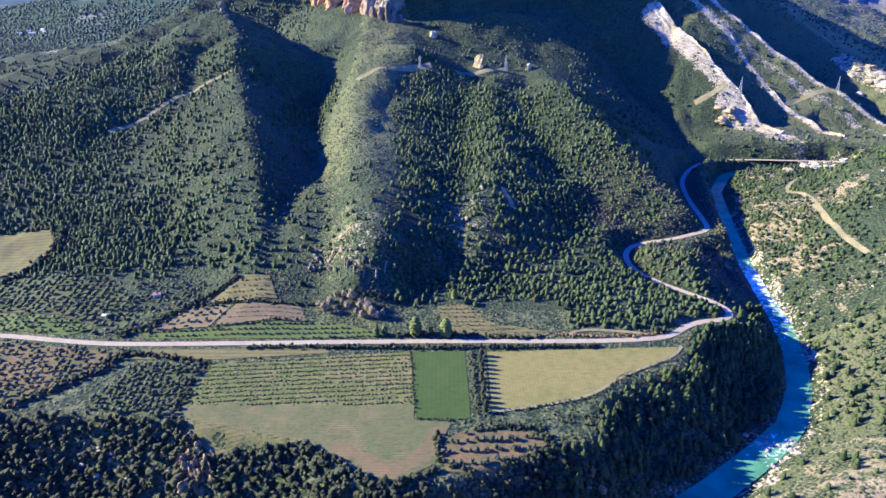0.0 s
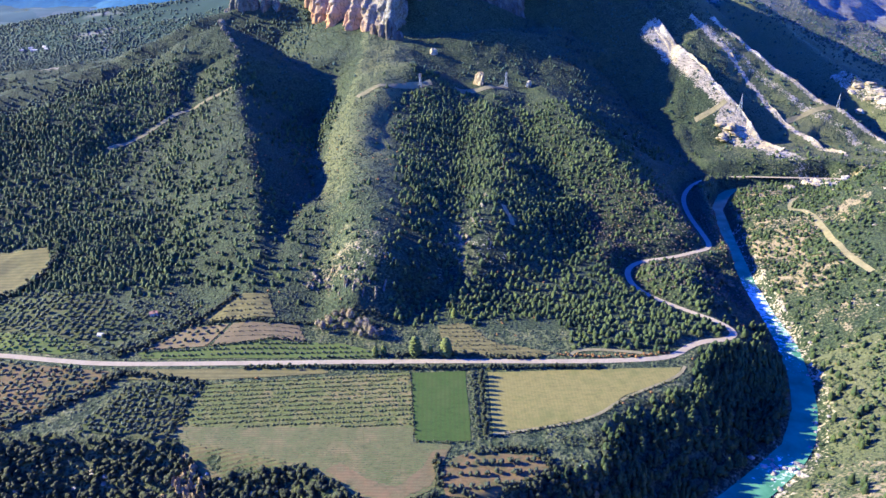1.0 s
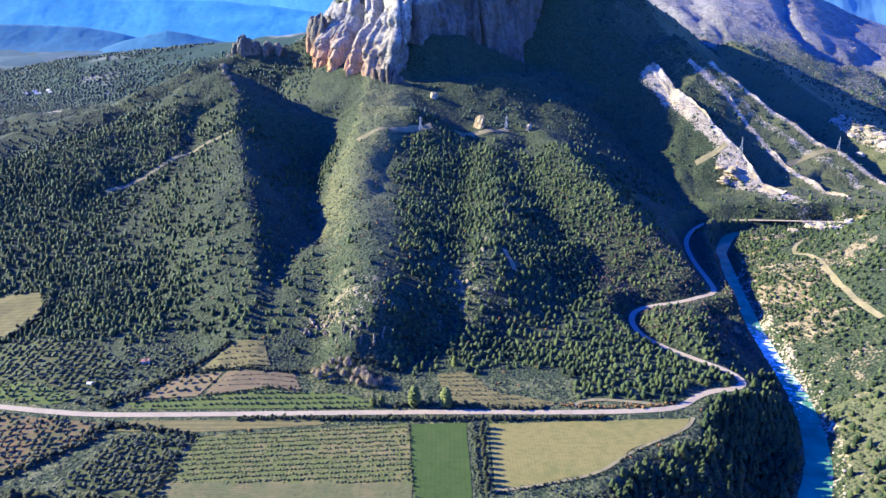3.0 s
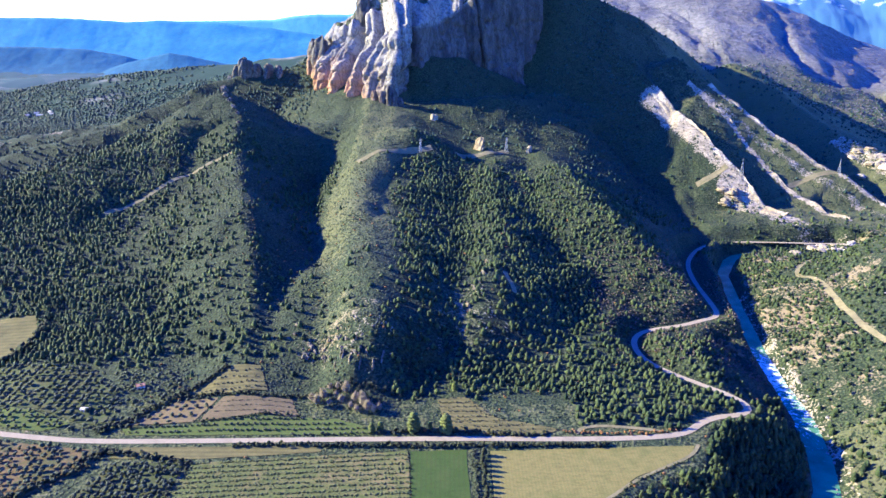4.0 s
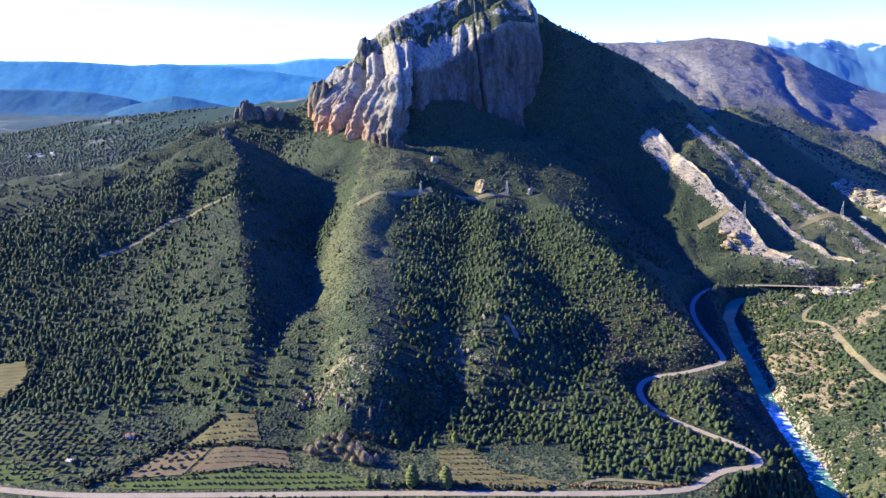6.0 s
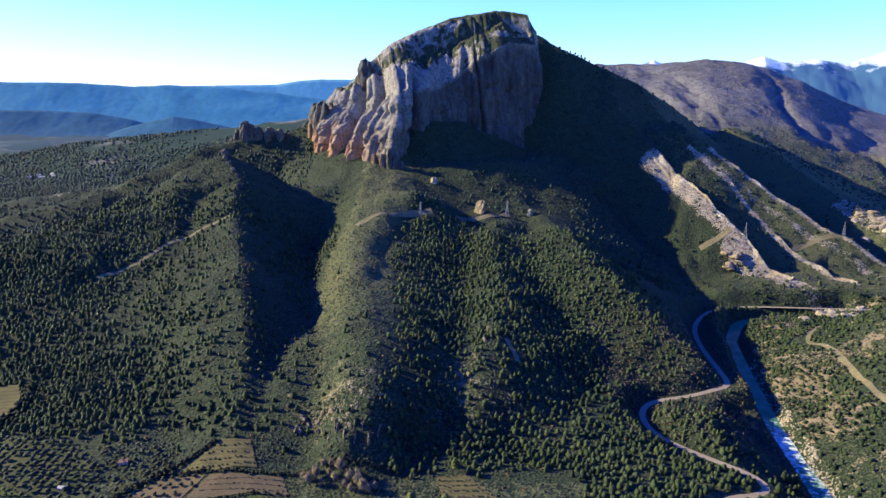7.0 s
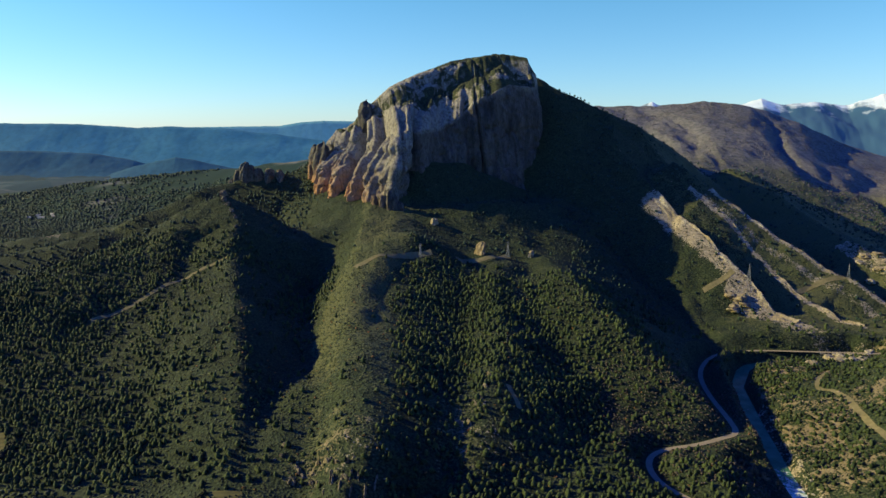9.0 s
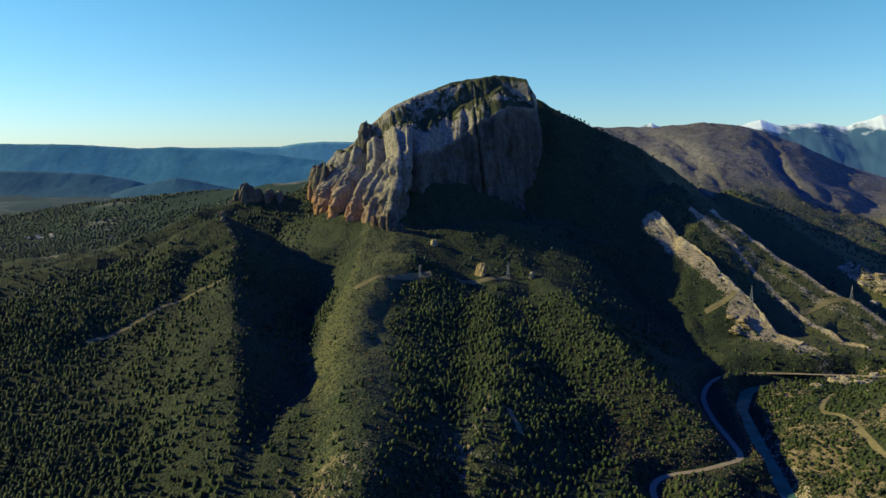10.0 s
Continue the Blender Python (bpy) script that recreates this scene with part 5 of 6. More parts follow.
# older groves further off
for poly, gap, size, label in ((F_DARKGROVE, 8.0, 4.6, "old olive plantation in rows behind the road"), (F_GREENLEFT, 7.0, 3.2, "rows of small olives on green grass"), (F_BROWN_W, 10.0, 3.8, "scattered dark trees on a brown field"), (F_TERRACE_R, 7.0, 1.6, "low rows of vines on dry terraces"), (F_TERRACE_L, 8.0, 1.8, "sparse rows on small terraces")):
    w = rows_in(poly, gap * (0.6 if size < 2 else 1), gap * 1.15, 0.7, 206, 3)
    r = np.random.default_rng(5)
    joined("olive_grove", label, OAK_MID, w, r.uniform(0.8, 1.2, len(w)) * size, r.uniform(0.9, 1.2, len(w)) * size * 1.5, OLIVE, "grove", 21)
w, r = scatter(-345, -262, 598, 700, 8.5, lambda x, y: 0.75 * free(x, y), 207)
joined("olive_grove", "scattered old olives around the huts", OAK_MID, w, r.uniform(3, 5, len(w)), r.uniform(5, 7.5, len(w)), OLIVE, "grove", 22)

# windbreak between the two fields, and tall trees at the road
cypress = [tree("cypress", "slim dark cypress in the windbreak row", "tree", "cypresses in the windbreak",
                [(0.06 * math.cos(k * 2.4), 0.06 * math.sin(k * 2.4), 0.08 + 0.055 * k, 0.16 * (1 - (k / 17) ** 2) + 0.03, 0.09) for k in range(17)], 2.0, 0.18, 7.0, 12.0, OAK, 1) for _ in range(2)]
plant(cypress, [(35 + 1.2 * math.sin(k * 1.7), 472 + k * 7.1, 17.6) for k in range(13)], 304, 0.8, 1.1)
CONIFER = leaf_material("bright_conifer", (0.060, 0.085, 0.020), (0.135, 0.165, 0.045), (0.160, 0.180, 0.055))
tall = [tree("tall_conifer", "tall bright green conifer beside the road", "tree", "tall conifers at the road", [(0.13 * math.cos(k * 2.4) * (1 - (k / 44) ** 3), 0.13 * math.sin(k * 2.4) * (1 - (k / 44) ** 3), 0.08 + 0.0215 * k, 0.10 * (1 - (k / 50) ** 4) + 0.03, 0.075) for k in range(40)], 9.0, 0.4, 20.0, 26.0, CONIFER, 6) for _ in range(2)]
plant(tall, [(-27, 594, 17.5), (3, 592, 17.5)], 305, 0.9, 1.05)
plant([copy_thing(tall[0], Matrix())], [(-58, 594, 17.5), (-66, 592, 17.5), (-12, 597, 17.6), (12, 655, 25)], 308, 0.4, 0.6)


def twigs(ob, count, reach, base, seed):
    """Fine leafless branches that fan out and up from the limbs."""
    r = np.random.default_rng(seed)
    V, F, k = [], [], 0
    for _ in range(count):
        a, up = r.uniform(0, 6.28), r.uniform(0.5, 1.45)
        out = np.array([math.cos(a) * math.cos(up), math.sin(a) * math.cos(up), math.sin(up)])
        root = np.array([0, 0, base]) + out * reach * r.uniform(0.05, 0.65) * (0.55, 0.55, 1.25)
        tip = root + (out * (0.6, 0.6, 1.2) + r.normal(0, 0.22, 3)) * reach * r.uniform(0.15, 0.7)
        side = np.cross(out, (0.3, 0.5, 0.8))
        side /= np.linalg.norm(side)
        other = np.cross(out, side)
        w = r.uniform(0.10, 0.22)
        V += [root + side * w, root - side * w * 0.5 + other * w, root - side * w * 0.5 - other * w, tip]
        F += [(k, k + 1, k + 3), (k + 1, k + 2, k + 3), (k + 2, k, k + 3)]
        k += 4
    return part("bare_crown", big_mesh("bare_crown", V, F, PALE_TWIG), ob, "fine pale leafless twigs")


PALE_TWIG = leaf_material("pale_bare_twigs", (0.34, 0.285, 0.20), (0.48, 0.41, 0.30))
bare = []
for k in range(3):
    ob = tree("bare_tree", "leafless pale brown tree in the roadside copse", "tree", "bare trees of the copse", [(0.30 * math.cos(j * 2.4) * math.sqrt((j * 0.37) % 1.0), 0.30 * math.sin(j * 2.4) * math.sqrt((j * 0.37) % 1.0), 0.30 + 0.72 * ((j * 0.618) % 1.0) * (1 - 0.5 * ((j * 0.37) % 1.0)), 0.014, 0.07) for j in range(60)], 6.5, 0.25, 12.5, 10.0, PALE_TWIG, 9)
    twigs(ob, 620, 8.0, 2.0, 600 + k)
    bare.append(ob)
plant(bare, [(x, y, height(x, y)) for x, y in ((-130, 640), (-124, 633), (-118, 641), (-112, 634), (-106, 641), (-100, 635), (-121, 648), (-113, 650), (-105, 649), (-96, 643), (-90, 628), (-84, 624), (-78, 629), (-73, 623), (-86, 635), (-80, 637), (-67, 621), (-62, 625))], 306, 0.65, 1.25)
# single pines on the slope by the river
pines = [tree("pine_tree", "tall dark green pine on the slope above the river", "tree", "pines above the river", pine_crown(22), 5.5, 0.28, 12.0, 9.0, PINE, 4) for _ in range(4)]
w, r = scatter(70, 400, 400, 600, 7.6, lambda x, y: 0.9 * (along(x, y, RIM)[0] > 3) * (along(x, y, RIVER)[0] > 20) * free(x, y), 208)
plant(pines, w[r.permutation(len(w))][:300], 307, 0.65, 1.3)


# ---- hedges ----
def hedge(label, nodes, gap, size, spread, seed, material=OAK):
    r = np.random.default_rng(seed)
    out = []
    for a, b in zip(nodes[:-1], nodes[1:]):
        n = max(1, int(math.hypot(b[0] - a[0], b[1] - a[1]) / gap))
        for k in range(n):
            t = (k + r.uniform(0, 1)) / n
            x, y = a[0] + t * (b[0] - a[0]) + r.normal(0, spread), a[1] + t * (b[1] - a[1]) + r.normal(0, spread)
            out.append((x, y, height(x, y)))
    w = np.array(out)
    return joined("hedge", label, OAK_NEAR, w, r.uniform(0.6, 1.3, len(w)) * size, r.uniform(0.8, 1.3, len(w)) * size * 1.25, material, "hedge", seed)


hedge("dark evergreen hedge along the road", [(-190, 570), (-110, 571), (-30, 570), (60, 571), (150, 572)], 2.0, 3.8, 0.9, 401)
hedge("dark hedge in the ravine below the road", [(-300, 566), (-312, 545), (-320, 525), (-345, 500), (-372, 478), (-420, 470)], 1.3, 4.2, 2.4, 402)
hedge("dense bushes at the head of the grove", [(-300, 562), (-270, 556), (-235, 550), (-222, 545)], 1.4, 4.0, 2.0, 403)
hedge("dark hedge along the ditch behind the road", [(-322, 590), (-300, 606), (-275, 640), (-250, 662), (-225, 690)], 1.5, 4.6, 1.5, 404)
hedge("bushes between the grove and the big field", [(-220, 548), (-224, 520), (-222, 490), (-226, 468)], 3.0, 3.2, 1.6, 405)
hedge("bushes along the wheat field", [(-30, 560), (-27, 520), (-24, 470), (-20, 462), (10, 462), (22, 463)], 4.5, 2.2, 0.6, 406)
hedge("grey bushes beside the cypress row", [(27, 565), (28, 520), (29, 468)], 2.2, 3.0, 0.7, 407, OLIVE)
hedge("low bushes along the curved field edge", [(42, 471), (85, 480), (131, 494), (165, 524), (222, 555)], 2.4, 2.0, 1.0, 408, SCRUB)
hedge("dark bushes around the lower plot", [(-3, 445), (-6, 432), (0, 412), (30, 396), (60, 414), (86, 430), (78, 450), (30, 455)], 1.9, 4.0, 1.8, 409)
hedge("dark bushes on the field rim", [(-228, 462), (-190, 434), (-115, 432), (-86, 418), (-66, 397), (-35, 388), (-6, 402)], 1.5, 4.4, 1.6, 410)
hedge("scrub along the rim above the river", [(90, 470), (110, 462), (128, 470), (130, 440), (95, 436)], 1.2, 2.6, 4.0, 411, SCRUB)
hedge("trees beside the road at the copse", [(-60, 590), (-30, 594), (-5, 596), (20, 592), (60, 588), (100, 588)], 2.4, 4.0, 2.2, 412)
hedge("dark bushes lining the old terraces", [(-260, 646), (-222, 645), (-150, 645), (-120, 655), (-40, 650)], 2.0, 3.4, 1.4, 413)
hedge("bushes at the edge of the brown field", [(-236, 604), (-190, 612), (-165, 619), (-136, 614)], 3.0, 3.0, 0.8, 414)
for k in range(3):
    hedge("thin dry grass line along a terrace step", [(-224 + 3 * k, 620 + 7 * k), (-185, 623 + 7 * k), (-146, 622 + 7 * k)], 2.4, 1.3, 0.4, 416 + k, SCRUB)
for k in range(3):
    hedge("thin bush line along a dry terrace", [(-2 + 6 * k, 640 - 14 * k), (24 + 10 * k, 640 - 16 * k), (40 + 18 * k, 622 - 10 * k)], 2.6, 1.4, 0.5, 420 + k, SCRUB)
hedge("russet and green bushes along the road bend", [(110, 593), (150, 590), (200, 592), (225, 600)], 2.6, 2.6, 1.2, 424, RUSSET)
hedge("dark trees at the edge of the ploughed field", [(-560, 690), (-510, 712), (-488, 735), (-478, 770), (-480, 800)], 1.6, 6.0, 3.0, 415)


# ---- rocks ----
def boulder_mesh(name, seed, material, flat=0.7, rough=0.22):
    bm = bmesh.new()
    bmesh.ops.create_icosphere(bm, subdivisions=3, radius=1.0)
    for q in bm.verts:
        n1 = noise.noise(q.co * 1.1 + Vector((seed * 7.1, 0, 0)))
        n2 = noise.noise(q.co * 2.7 + Vector((0, seed * 3.3, 0)))
        q.co *= 1 + rough * 1.6 * n1 + rough * 0.8 * n2
        q.co.z *= flat
    me = bpy.data.meshes.new(name)
    bm.to_mesh(me)
    bm.free()
    me.materials.append(material)
    return me


RIVER_STONE = rock_material("river_stone", (0.42, 0.36, 0.28), (0.46, 0.42, 0.36), (0.25, 0.22, 0.18))
BOULDERS = [boulder_mesh("boulder", k, RIVER_STONE) for k in range(5)]
PALE = [boulder_mesh("pale_boulder", k + 9, LIME, 0.6, 0.3) for k in range(5)]


def lay(name, label, category, group, meshes, spots, seed, sink=0.3):
    r = np.random.default_rng(seed)
    for x, y, size in spots:
        ob = tagged(new(name, meshes[int(r.integers(0, len(meshes)))]), label, category, group)
        z = max(height(x, y), float(along(np.array([x]), np.array([y]), RIVER)[1][0]) - 0.4) if abs(along(np.array([x]), np.array([y]), RIVER)[0][0]) < 30 else height(x, y)
        ob.matrix_world = pose(x, y, z + size * (0.5 - sink), r.uniform(-15, 15), r.uniform(-15, 15), r.uniform(0, 360)) @ Matrix.Diagonal((size * r.uniform(0.8, 1.4), size, size * r.uniform(0.7, 1.0), 1))


r = np.random.default_rng(61)
lay("boulder", "grey boulder in the river rapids", "boulder", "boulders in the rapids", BOULDERS,
    [(float(x), float(y), float(s)) for x, y, s in zip(r.normal(297, 13, 26), r.normal(492, 10, 26), r.uniform(1.0, 2.8, 26))], 62)
shore = []
for k in range(70):
    f = r.uniform(0.30, 0.72)
    i = f * (len(RIVER) - 1)
    j = int(i)
    a, b, h = RIVER[j], RIVER[j + 1], RIVER_HALF[j]
    t = i - j
    dx, dy = b[0] - a[0], b[1] - a[1]
    n = math.hypot(dx, dy)
    off = -(h + r.uniform(-3, 9))
    shore.append((a[0] + t * dx + off * dy / n, a[1] + t * dy - off * dx / n, float(r.uniform(0.8, 2.4))))
lay("boulder", "pale boulder on the stony river bank", "boulder", "boulders on the bank", BOULDERS, shore, 63)
lay("outcrop", "pale limestone outcrop in the hillside scrub", "rock", "pale outcrops", PALE,
    [(float(x), float(y), float(s)) for x, y, s in zip(r.uniform(430, 760, 45), r.uniform(620, 1130, 45), r.uniform(1.2, 2.6, 45)) if x > 470 or y < 700], 64)
lay("outcrop", "large pale rock of the roadside quarry", "rock", "quarry rocks", PALE,
    [(float(x), float(y), float(s)) for x, y, s in zip(r.normal(668, 26, 22), r.normal(1185, 22, 22), r.uniform(4, 12, 22))], 65, 0.45)
lay("outcrop", "weathered rock on the wooded front slope", "rock", "rocks on the front slope", PALE,
    [(float(x), float(y), float(s)) for x, y, s in zip(r.uniform(-340, -110, 40), r.uniform(405, 462, 40), r.uniform(1.2, 2.6, 40)) if along(np.array([x]), np.array([y]), RIM)[0][0] > 14], 66)
def spire(name, label, x, y, base, high, wide, deep, seed, turn=0.0, lean=(0.0, 0.0), material=CLIFF, category="rock", group="", ):
    """A standing rock: ribbed, narrowing, with a broken top."""
    n, m = 40, 26
    V = np.zeros((n, m, 3))
    a = np.linspace(0, 2 * math.pi, n)
    for k in range(m):
        v = k / (m - 1)
        fl = fbm(np.cos(a) * 1.5 + seed * 5, np.sin(a) * 1.5 + v * 0.8, 1.0, 4, seed, 0.6)
        fl = fl + 0.5 * fbm(np.cos(a) * 2.2, np.sin(a) * 2.2 + v * 4.0 + seed, 1.0, 3, seed + 3)
        body = (1 - v ** 3 * 0.55) * (1 + 0.55 * fl) * (1 if k < m - 2 else 0.55) if k < m - 1 else 0 * a
        V[:, k, 0] = np.cos(a) * body * wide / 2 + lean[0] * v * high
        V[:, k, 1] = np.sin(a) * body * deep / 2 + lean[1] * v * high
        V[:, k, 2] = v * high * (1 + 0.16 * fl) - (0 if k else 4)
    ob = tagged(new(name, big_mesh(name, V.reshape(-1, 3), grid_faces(n, m), material, False)), label, category, group)
    ob.matrix_world = pose(x, y, base, 0, 0, turn)
    return ob


for k, (x, y, h, wd) in enumerate(((-128, 1508, 26, 12), (-112, 1500, 40, 13), (-101, 1498, 30, 11), (-92, 1502, 18, 16), (-145, 1520, 22, 14))):
    spire("rock_pinnacle", "slender rock pinnacle at the foot of the cliff", x, y, height(x, y) - 3, h, wd, wd * 1.1, 500 + k, group="pinnacles below the cliff")
spire("rock_tower", "rounded rock tower on the shoulder of the mountain", -182, 1738, 372, 68, 40, 46, 510)
spire("rock_tower", "rust-stained rock block beside the main cliff", -312, 1765, 262, 78, 40, 60, 511, 20)
spire("rock_tower", "rust-stained rock block beside the main cliff", -288, 1742, 255, 88, 42, 50, 512, 50)
OCHRE_SLAB = rock_material("tan_slab_rock", (0.32, 0.235, 0.14), (0.35, 0.285, 0.19), (0.18, 0.14, 0.09))
spire("leaning_slab", "tan leaning rock slab standing on the spur", 66, 1360, height(66, 1360) - 5, 28, 8, 23, 513, 42, (0.28, -0.02), OCHRE_SLAB)
spire("outcrop", "pale rock knob on the lit knoll", -20, 1454, height(-20, 1454) - 2, 12, 14, 14, 514, 0, (0.1, 0), LIME)
spire("outcrop", "pale rock knob on the spur", 166, 1376, height(166, 1376) - 2, 13, 9, 14, 515, 0, (0.1, 0), LIME)
CRAG = rock_material("dark_crag", (0.20, 0.165, 0.12), (0.20, 0.18, 0.15), (0.085, 0.075, 0.062))
for k, (x, y, h, wd) in enumerate(((-500, 1785, 22, 20), (-484, 1780, 42, 22), (-470, 1782, 34, 18), (-455, 1790, 26, 24), (-430, 1795, 22, 26), (-520, 1790, 14, 22), (-405, 1800, 16, 22))):
    spire("rock_pinnacle", "jagged grey crag on the saddle", x, y - 14, height(x, y - 14) - 10, h * 0.9 + 12, wd * 1.35, wd * 0.9, 520 + k, k * 20, group="crags on the saddle", material=CRAG)
for k, (x, y, h, wd) in enumerate(((-434, 1432, 12, 16), (-426, 1415, 8, 10), (-414, 1398, 7, 10), (-402, 1380, 6, 9), (-390, 1362, 6, 9), (-382, 1335, 5, 8))):
    spire("outcrop", "broken grey rock along the ridge crest", x, y, height(x, y) - 2, h, wd, wd, 530 + k, k * 30, group="crest rocks", material=CRAG)
OCHRE_DARK = rock_material("weathered_rock", (0.30, 0.24, 0.15), (0.27, 0.235, 0.175), (0.13, 0.11, 0.08))
for k in range(12):
    x, y = -112 + 4.6 * k + 2 * math.sin(k * 2.7), 676 + 5 * math.sin(k * 1.9) + (k % 3) * 5
    spire("rock_rib", "upright layered rock rib in the hillside", x, y, height(x, y) - 3, 5 + 2 * ((k * 7) % 4) / 2, 2.8, 10, 540 + k, 6 * math.sin(k), (0.05, 0.9), OCHRE_DARK, group="rock ribs on the spur")
for k in range(5):
    x, y = 30 + 7 * k, 800 + 22 * k + 8 * math.sin(k * 2)
    spire("rock_rib", "pale upright rock rib among the pines", x, y, height(x, y) - 3, 7, 3.0, 10, 560 + k, 30, (0.05, 0.25), OCHRE_DARK, group="rock ribs on the knob")


OCHRE = rock_material("ochre_rock", (0.34, 0.23, 0.11), (0.36, 0.27, 0.155), (0.17, 0.125, 0.07))
for k in range(30):
    f = (k * 0.618) % 1.0
    x, y = -206 + 22 * f + 7 * math.sin(k * 4.1), 447 - 30 * f + 4 * math.cos(k * 2.3)
    spire("cliff_rock", "ochre cliff rock breaking through the oaks", x, y, height(x, y) - 5, 9 + 4 * math.sin(k * 1.3), 4.2 + 2.2 * math.cos(k * 3.7), 6.5, 630 + k, k * 37, (0.0, 0.3), OCHRE, group="ochre cliff on the front slope")
for k, (x, y, h, wd) in enumerate(((-212, 440, 14, 9), (-206, 434, 18, 11), (-199, 430, 16, 10), (-192, 426, 15, 12), (-214, 430, 12, 9), (-200, 421, 16, 12), (-226, 445, 9, 8), (-182, 424, 10, 9), (116, 424, 13, 8), (122, 416, 15, 9), (110, 414, 12, 8), (-266, 446, 7, 8), (-285, 452, 6, 9), (-250, 444, 6, 8))):
    spire("cliff_rock", "ochre cliff rock showing through the oaks", x, y, height(x, y) - 5, h * 0.72, wd * 0.55, wd * 0.9, 580 + k, k * 25, (0.0, 0.35), OCHRE, group="ochre cliff rocks on the front slope")


for k in range(14):
    x, y = 338 + 2.6 * k + 4 * math.sin(k * 2.1), 842 - 3.0 * k + 6 * math.cos(k * 1.7)
    spire("cliff_rock", "ochre bluff rock below the winding road", x, y, height(x, y) - 4, 9 + 4 * math.sin(k * 1.9), 5.5 + 2 * math.cos(k * 3.1), 7, 660 + k, k * 41, (0.0, 0.25), OCHRE, group="ochre bluff below the road")
for k in range(26):
    f = (k * 0.618) % 1.0
    x, y = -165 + 75 * f + 8 * math.sin(k * 3.3), 735 - 45 * f + 16 * math.cos(k * 2.3)
    spire("outcrop", "pale broken rock on the foot of the spur", x, y, height(x, y) - 2.5, 4.5 + 1.5 * math.sin(k * 1.3), 4.2 + 1.6 * math.cos(k * 3.7), 6, 690 + k, k * 37, (0.0, 0.5), OCHRE_DARK, group="broken rocks on the spur foot")


def fin(label, nodes, f0, f1, high, wide, seed):
    """The bare edge of a tilted rock bed along a crest: overlapping slabs, broken at the top."""
    p = lines(nodes, 200)[int(f0 * 200):int(f1 * 200)]
    seg = np.r_[0, np.cumsum(np.hypot(*np.diff(p[:, :2], axis=0).T))]
    n = int(seg[-1] / 2.2)
    s = np.linspace(0, seg[-1], n)
    c = np.stack([np.interp(s, seg, p[:, k]) for k in range(3)], 1)
    t = np.gradient(c[:, :2], axis=0)
    t /= np.linalg.norm(t, axis=1)[:, None]
    west = np.stack([t[:, 1], -t[:, 0]], 1)
    west *= np.sign(-west[:, :1])
    tall = high * np.clip(0.55 + 1.1 * fbm(s, 0 * s, 48, 4, seed), 0.0, 1.4)
    broad = wide * np.clip(0.75 + 1.1 * fbm(s, 0 * s + 50, 70, 3, seed + 1), 0.12, 1.7)
    m = 14
    V = np.zeros((n, m, 3))
    for k in range(m):
        v = k / (m - 1)
        off = -3.0 + (broad + 3.0) * v
        x, y = c[:, 0] + west[:, 0] * off, c[:, 1] + west[:, 1] * off
        g = land(x, y)
        rough = 2.4 * fbm(s, 0 * s + off * 2.2, 16, 4, seed + 2) + 2.8 * np.floor(3 * fbm(s * 0.6, off, 22, 2, seed + 3)) / 3
        up = np.interp(v, [0, 0.08, 0.16, 0.5, 0.93, 1.0], [-4, 0.8, 1.0, 0.34, 0.12, -4])
        V[:, k] = np.stack([x, y, g + np.where(up > 0, tall * up + rough, up)], -1)
    return tagged(new("rock_fin", big_mesh("rock_fin", V.reshape(-1, 3), grid_faces(n, m), LIME, False)), label, "rock")


fin("long pale limestone fin running down to the road", FIN_A, 0.2, 0.99, 8, 25, 601)
fin("narrow white limestone edge on the slope", FIN_MID, 0.14, 0.45, 4, 4, 602)
fin("pale limestone edge above the road bend", FIN_MID, 0.62, 0.99, 7, 12, 605)
fin("pale limestone crest of the second ridge", FIN_B, 0.17, 0.6, 3.5, 5, 603)
lay("outcrop", "broad bare pale rock face on the far slope", "rock", "bare pale rock faces", PALE,
    [(float(x), float(y), float(q)) for x, y, q in zip(r.normal(962, 22, 12), r.normal(1580, 26, 12), r.uniform(7, 16, 12))] + [(float(x), float(y), float(q)) for x, y, q in zip(r.normal(570, 10, 6), r.normal(1388, 10, 6), r.uniform(6, 12, 6))], 68, 0.55)


# ---- pylons and poles ----
STEEL = plain_material("galvanised_steel", (0.20, 0.22, 0.24), (0.30, 0.32, 0.34), 0.8, 0.5)
WOODEN = plain_material("pole_wood", (0.30, 0.27, 0.23), (0.42, 0.38, 0.32), 1.0)


def bar(bm, a, b, w):
    a, b = Vector(a), Vector(b)
    q = (b - a).to_track_quat("Z", "Y").to_matrix().to_4x4()
    bmesh.ops.create_cube(bm, size=1.0, matrix=Matrix.Translation((a + b) / 2) @ q @ Matrix.Diagonal((w, w, (b - a).length, 1)))


def bm_mesh(name, bm, material):
    me = bpy.data.meshes.new(name)
    bm.to_mesh(me)
    bm.free()
    me.materials.append(material)
    return me


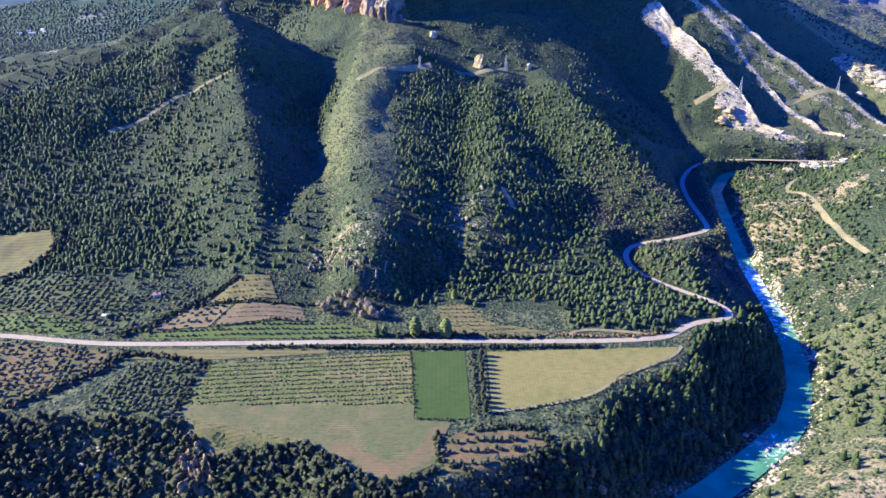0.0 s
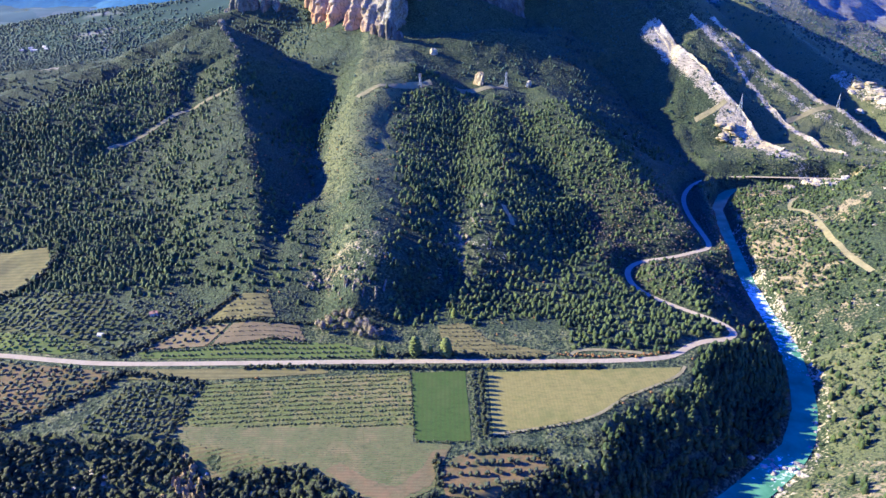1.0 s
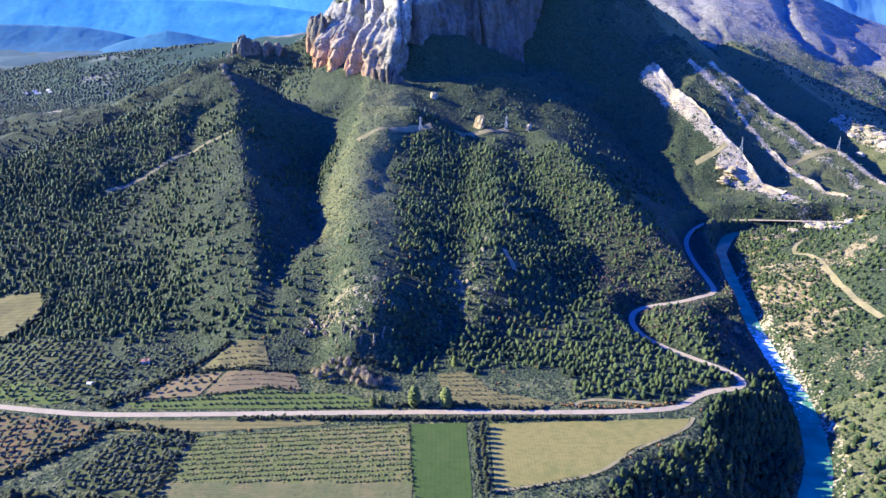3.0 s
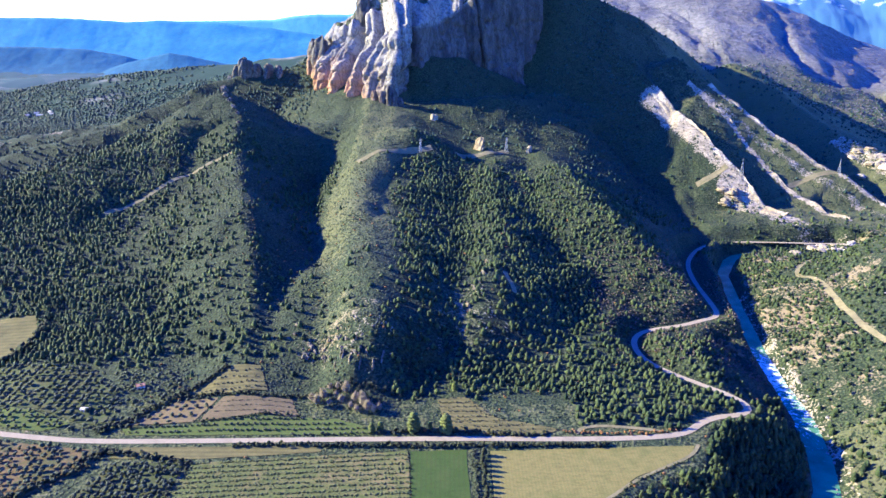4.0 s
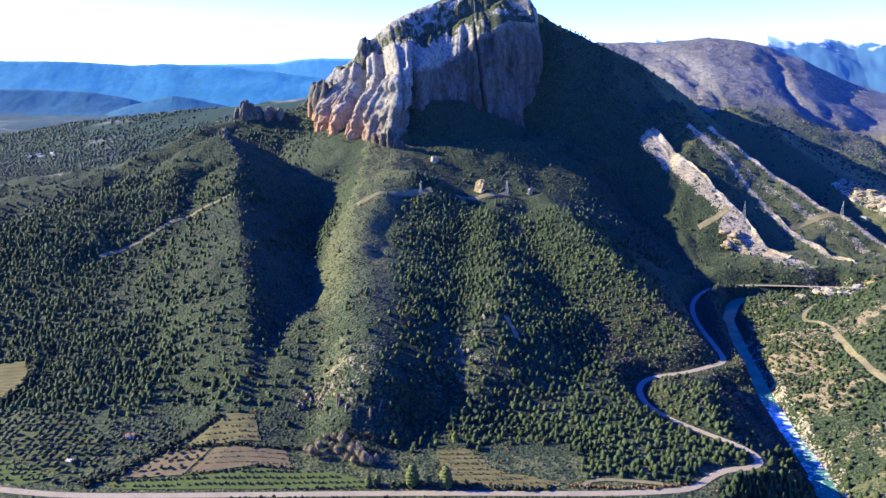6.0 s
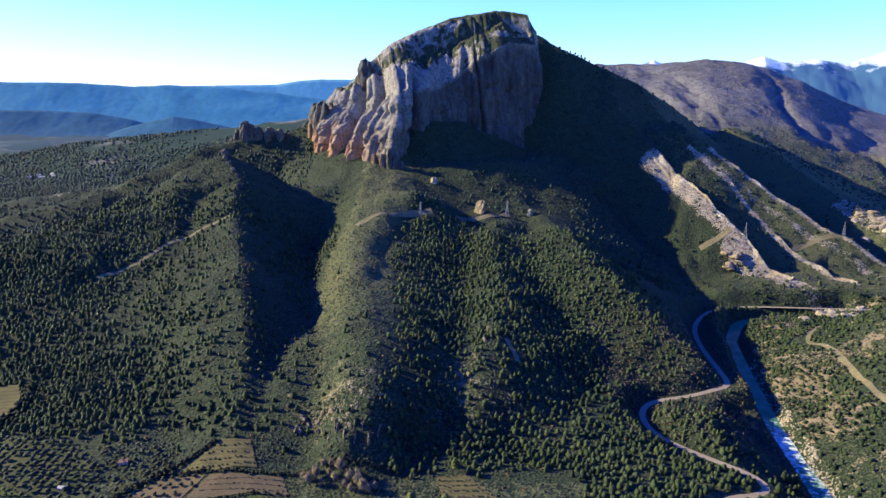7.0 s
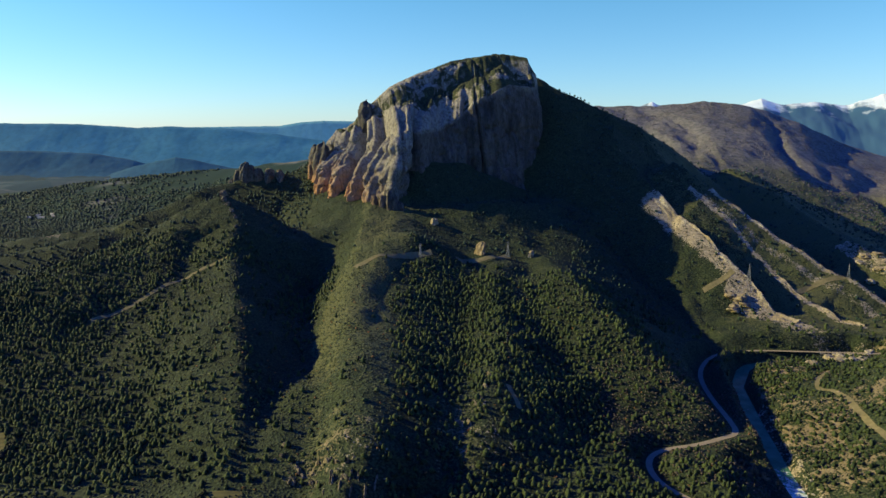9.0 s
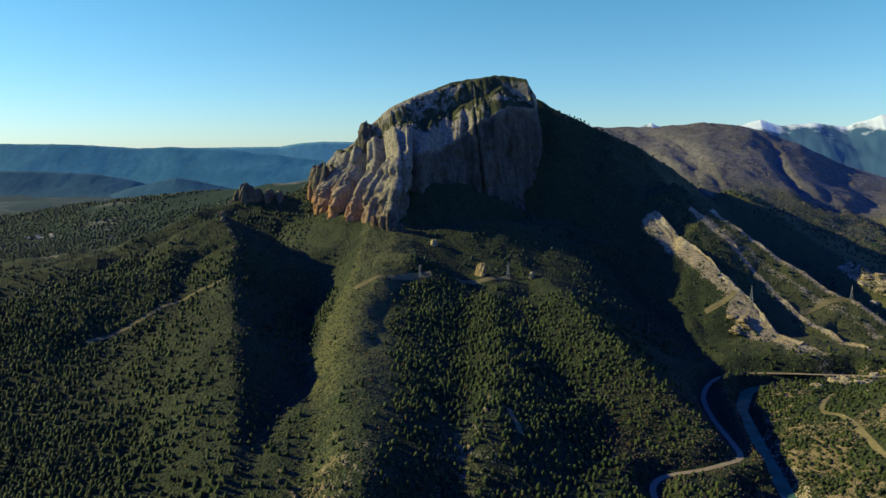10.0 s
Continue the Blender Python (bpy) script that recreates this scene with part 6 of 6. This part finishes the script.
def pylon(x, y, h):
    ob = thing("pylon", x, y, height(x, y) - 0.5)
    tagged(ob, "grey steel lattice pylon on the hillside", "pylon", "pylons of the power line")
    foot, waist = 0.11 * h, 0.028 * h
    for sx, sy in ((1, 1), (1, -1), (-1, -1), (-1, 1)):
        bm = bmesh.new()
        bar(bm, (sx * foot, sy * foot, -2), (sx * waist, sy * waist, h * 0.68), 0.38)
        bar(bm, (sx * waist, sy * waist, h * 0.68), (0, 0, h), 0.3)
        part("leg", bm_mesh("leg", bm, STEEL), ob)
    bm = bmesh.new()
    for k in range(9):
        u, w = k / 9, (k + 1) / 9
        a, b = foot + (waist - foot) * u, foot + (waist - foot) * w
        za, zb = u * h * 0.68, w * h * 0.68
        for q in range(4):
            c0, c1 = ((1, 1), (1, -1), (-1, -1), (-1, 1))[q], ((1, -1), (-1, -1), (-1, 1), (1, 1))[q]
            bar(bm, (c0[0] * a, c0[1] * a, za), (c1[0] * b, c1[1] * b, zb), 0.2)
            bar(bm, (c1[0] * a, c1[1] * a, za), (c0[0] * b, c0[1] * b, zb), 0.2)
    part("bracing", bm_mesh("bracing", bm, STEEL), ob)
    for z, reach in ((0.70, 0.15), (0.80, 0.18), (0.90, 0.13)):
        bm = bmesh.new()
        for s in (-1, 1):
            bar(bm, (0, 0.4, z * h), (s * reach * h, 0, z * h + 0.3), 0.26)
            bar(bm, (0, -0.4, z * h), (s * reach * h, 0, z * h + 0.3), 0.26)
            bar(bm, (0, 0, z * h + 1.6), (s * reach * h, 0, z * h + 0.3), 0.2)
        arm = part("crossarm", bm_mesh("crossarm", bm, STEEL), ob)
        for s in (-1, 1):
            bm = bmesh.new()
            bar(bm, (s * reach * h, 0, z * h + 0.2), (s * reach * h, 0, z * h - 2.2), 0.3)
            part("insulator", bm_mesh("insulator", bm, WOODEN), arm, "short grey insulator string")
    ob.rotation_euler[2] = radians(60)
    return ob


for x, y, h in ((122, 1378, 30), (-42, 1292, 25), (822, 1457, 29), (603, 1418, 34)):
    pylon(x, y, h)


def pole(x, y, h):
    ob = thing("utility_pole", x, y)
    tagged(ob, "thin pale utility pole among the trees", "pole", "utility poles")
    v, f = stem(h, 0.32, 8)
    part("post", big_mesh("post", v, f, WOODEN), ob)
    bm = bmesh.new()
    bar(bm, (-1.5, 0, h - 0.8), (1.5, 0, h - 0.8), 0.2)
    part("crossarm", bm_mesh("crossarm", bm, WOODEN), ob)


for x, y in ((340, 1284), (286, 1230), (376, 1322), (192, 1162), (-33, 1008), (88, 994)):
    pole(x, y, 13)


# ---- huts ----
PLASTER = plain_material("old_plaster", (0.46, 0.42, 0.36), (0.60, 0.56, 0.50), 0.6)
ROOF_TILE = plain_material("clay_tile", (0.38, 0.18, 0.10), (0.50, 0.27, 0.16), 0.9)
DARK_WOOD = plain_material("dark_wood", (0.06, 0.05, 0.04), (0.11, 0.09, 0.07), 1.5)


def hut(label, x, y, w, d, h, turn, roof_material, z=None):
    ob = thing("hut", x, y, (height(x, y) if z is None else z) - 0.3, turn)
    tagged(ob, label, "hut")
    bm = bmesh.new()
    bmesh.ops.create_cube(bm, size=1.0, matrix=Matrix.Translation((0, 0, h / 2)) @ Matrix.Diagonal((w, d, h, 1)))
    bmesh.ops.bevel(bm, geom=bm.edges[:], offset=0.06, segments=1, affect="EDGES")
    part("wall", bm_mesh("wall", bm, PLASTER), ob)
    for s in (-1, 1):
        bm = bmesh.new()
        bmesh.ops.create_cube(bm, size=1.0, matrix=Matrix.Translation((0, s * d * 0.27, h + 0.55)) @ Matrix.Rotation(-s * 0.42, 4, "X") @ Matrix.Diagonal((w + 0.8, d * 0.66, 0.22, 1)))
        part("roof", bm_mesh("roof", bm, roof_material), ob, "sloping roof plane of old tiles")
    bm = bmesh.new()
    bmesh.ops.create_cube(bm, size=1.0, matrix=Matrix.Translation((-w * 0.2, -d / 2 - 0.03, 1.0)) @ Matrix.Diagonal((1.1, 0.12, 2.0, 1)))
    part("door", bm_mesh("door", bm, DARK_WOOD), ob, "dark wooden door")
    bm = bmesh.new()
    bmesh.ops.create_cube(bm, size=1.0, matrix=Matrix.Translation((w * 0.25, -d / 2 - 0.03, 1.7)) @ Matrix.Diagonal((0.8, 0.1, 0.8, 1)))
    part("window", bm_mesh("window", bm, DARK_WOOD), ob, "small dark window")


hut("small field hut with a clay tile roof", -311, 668, 8, 6, 3.6, 20, ROOF_TILE)
hut("small white field hut among olives", -349, 626, 6, 4.5, 3.0, -10, PLASTER)
for x, y, w, d, h, turn in ((-1452, 2554, 22, 11, 6, 10), (-1420, 2570, 15, 10, 5, -20), (-1478, 2585, 18, 10, 5, 30), (-1400, 2540, 12, 9, 5, 0), (-1500, 2560, 14, 9, 5, 15)):
    hut("pale farm building on the low ground before the plain", x, y, w, d, h, turn, PLASTER, float(plain_height(np.array([x]), np.array([y]))[0]))
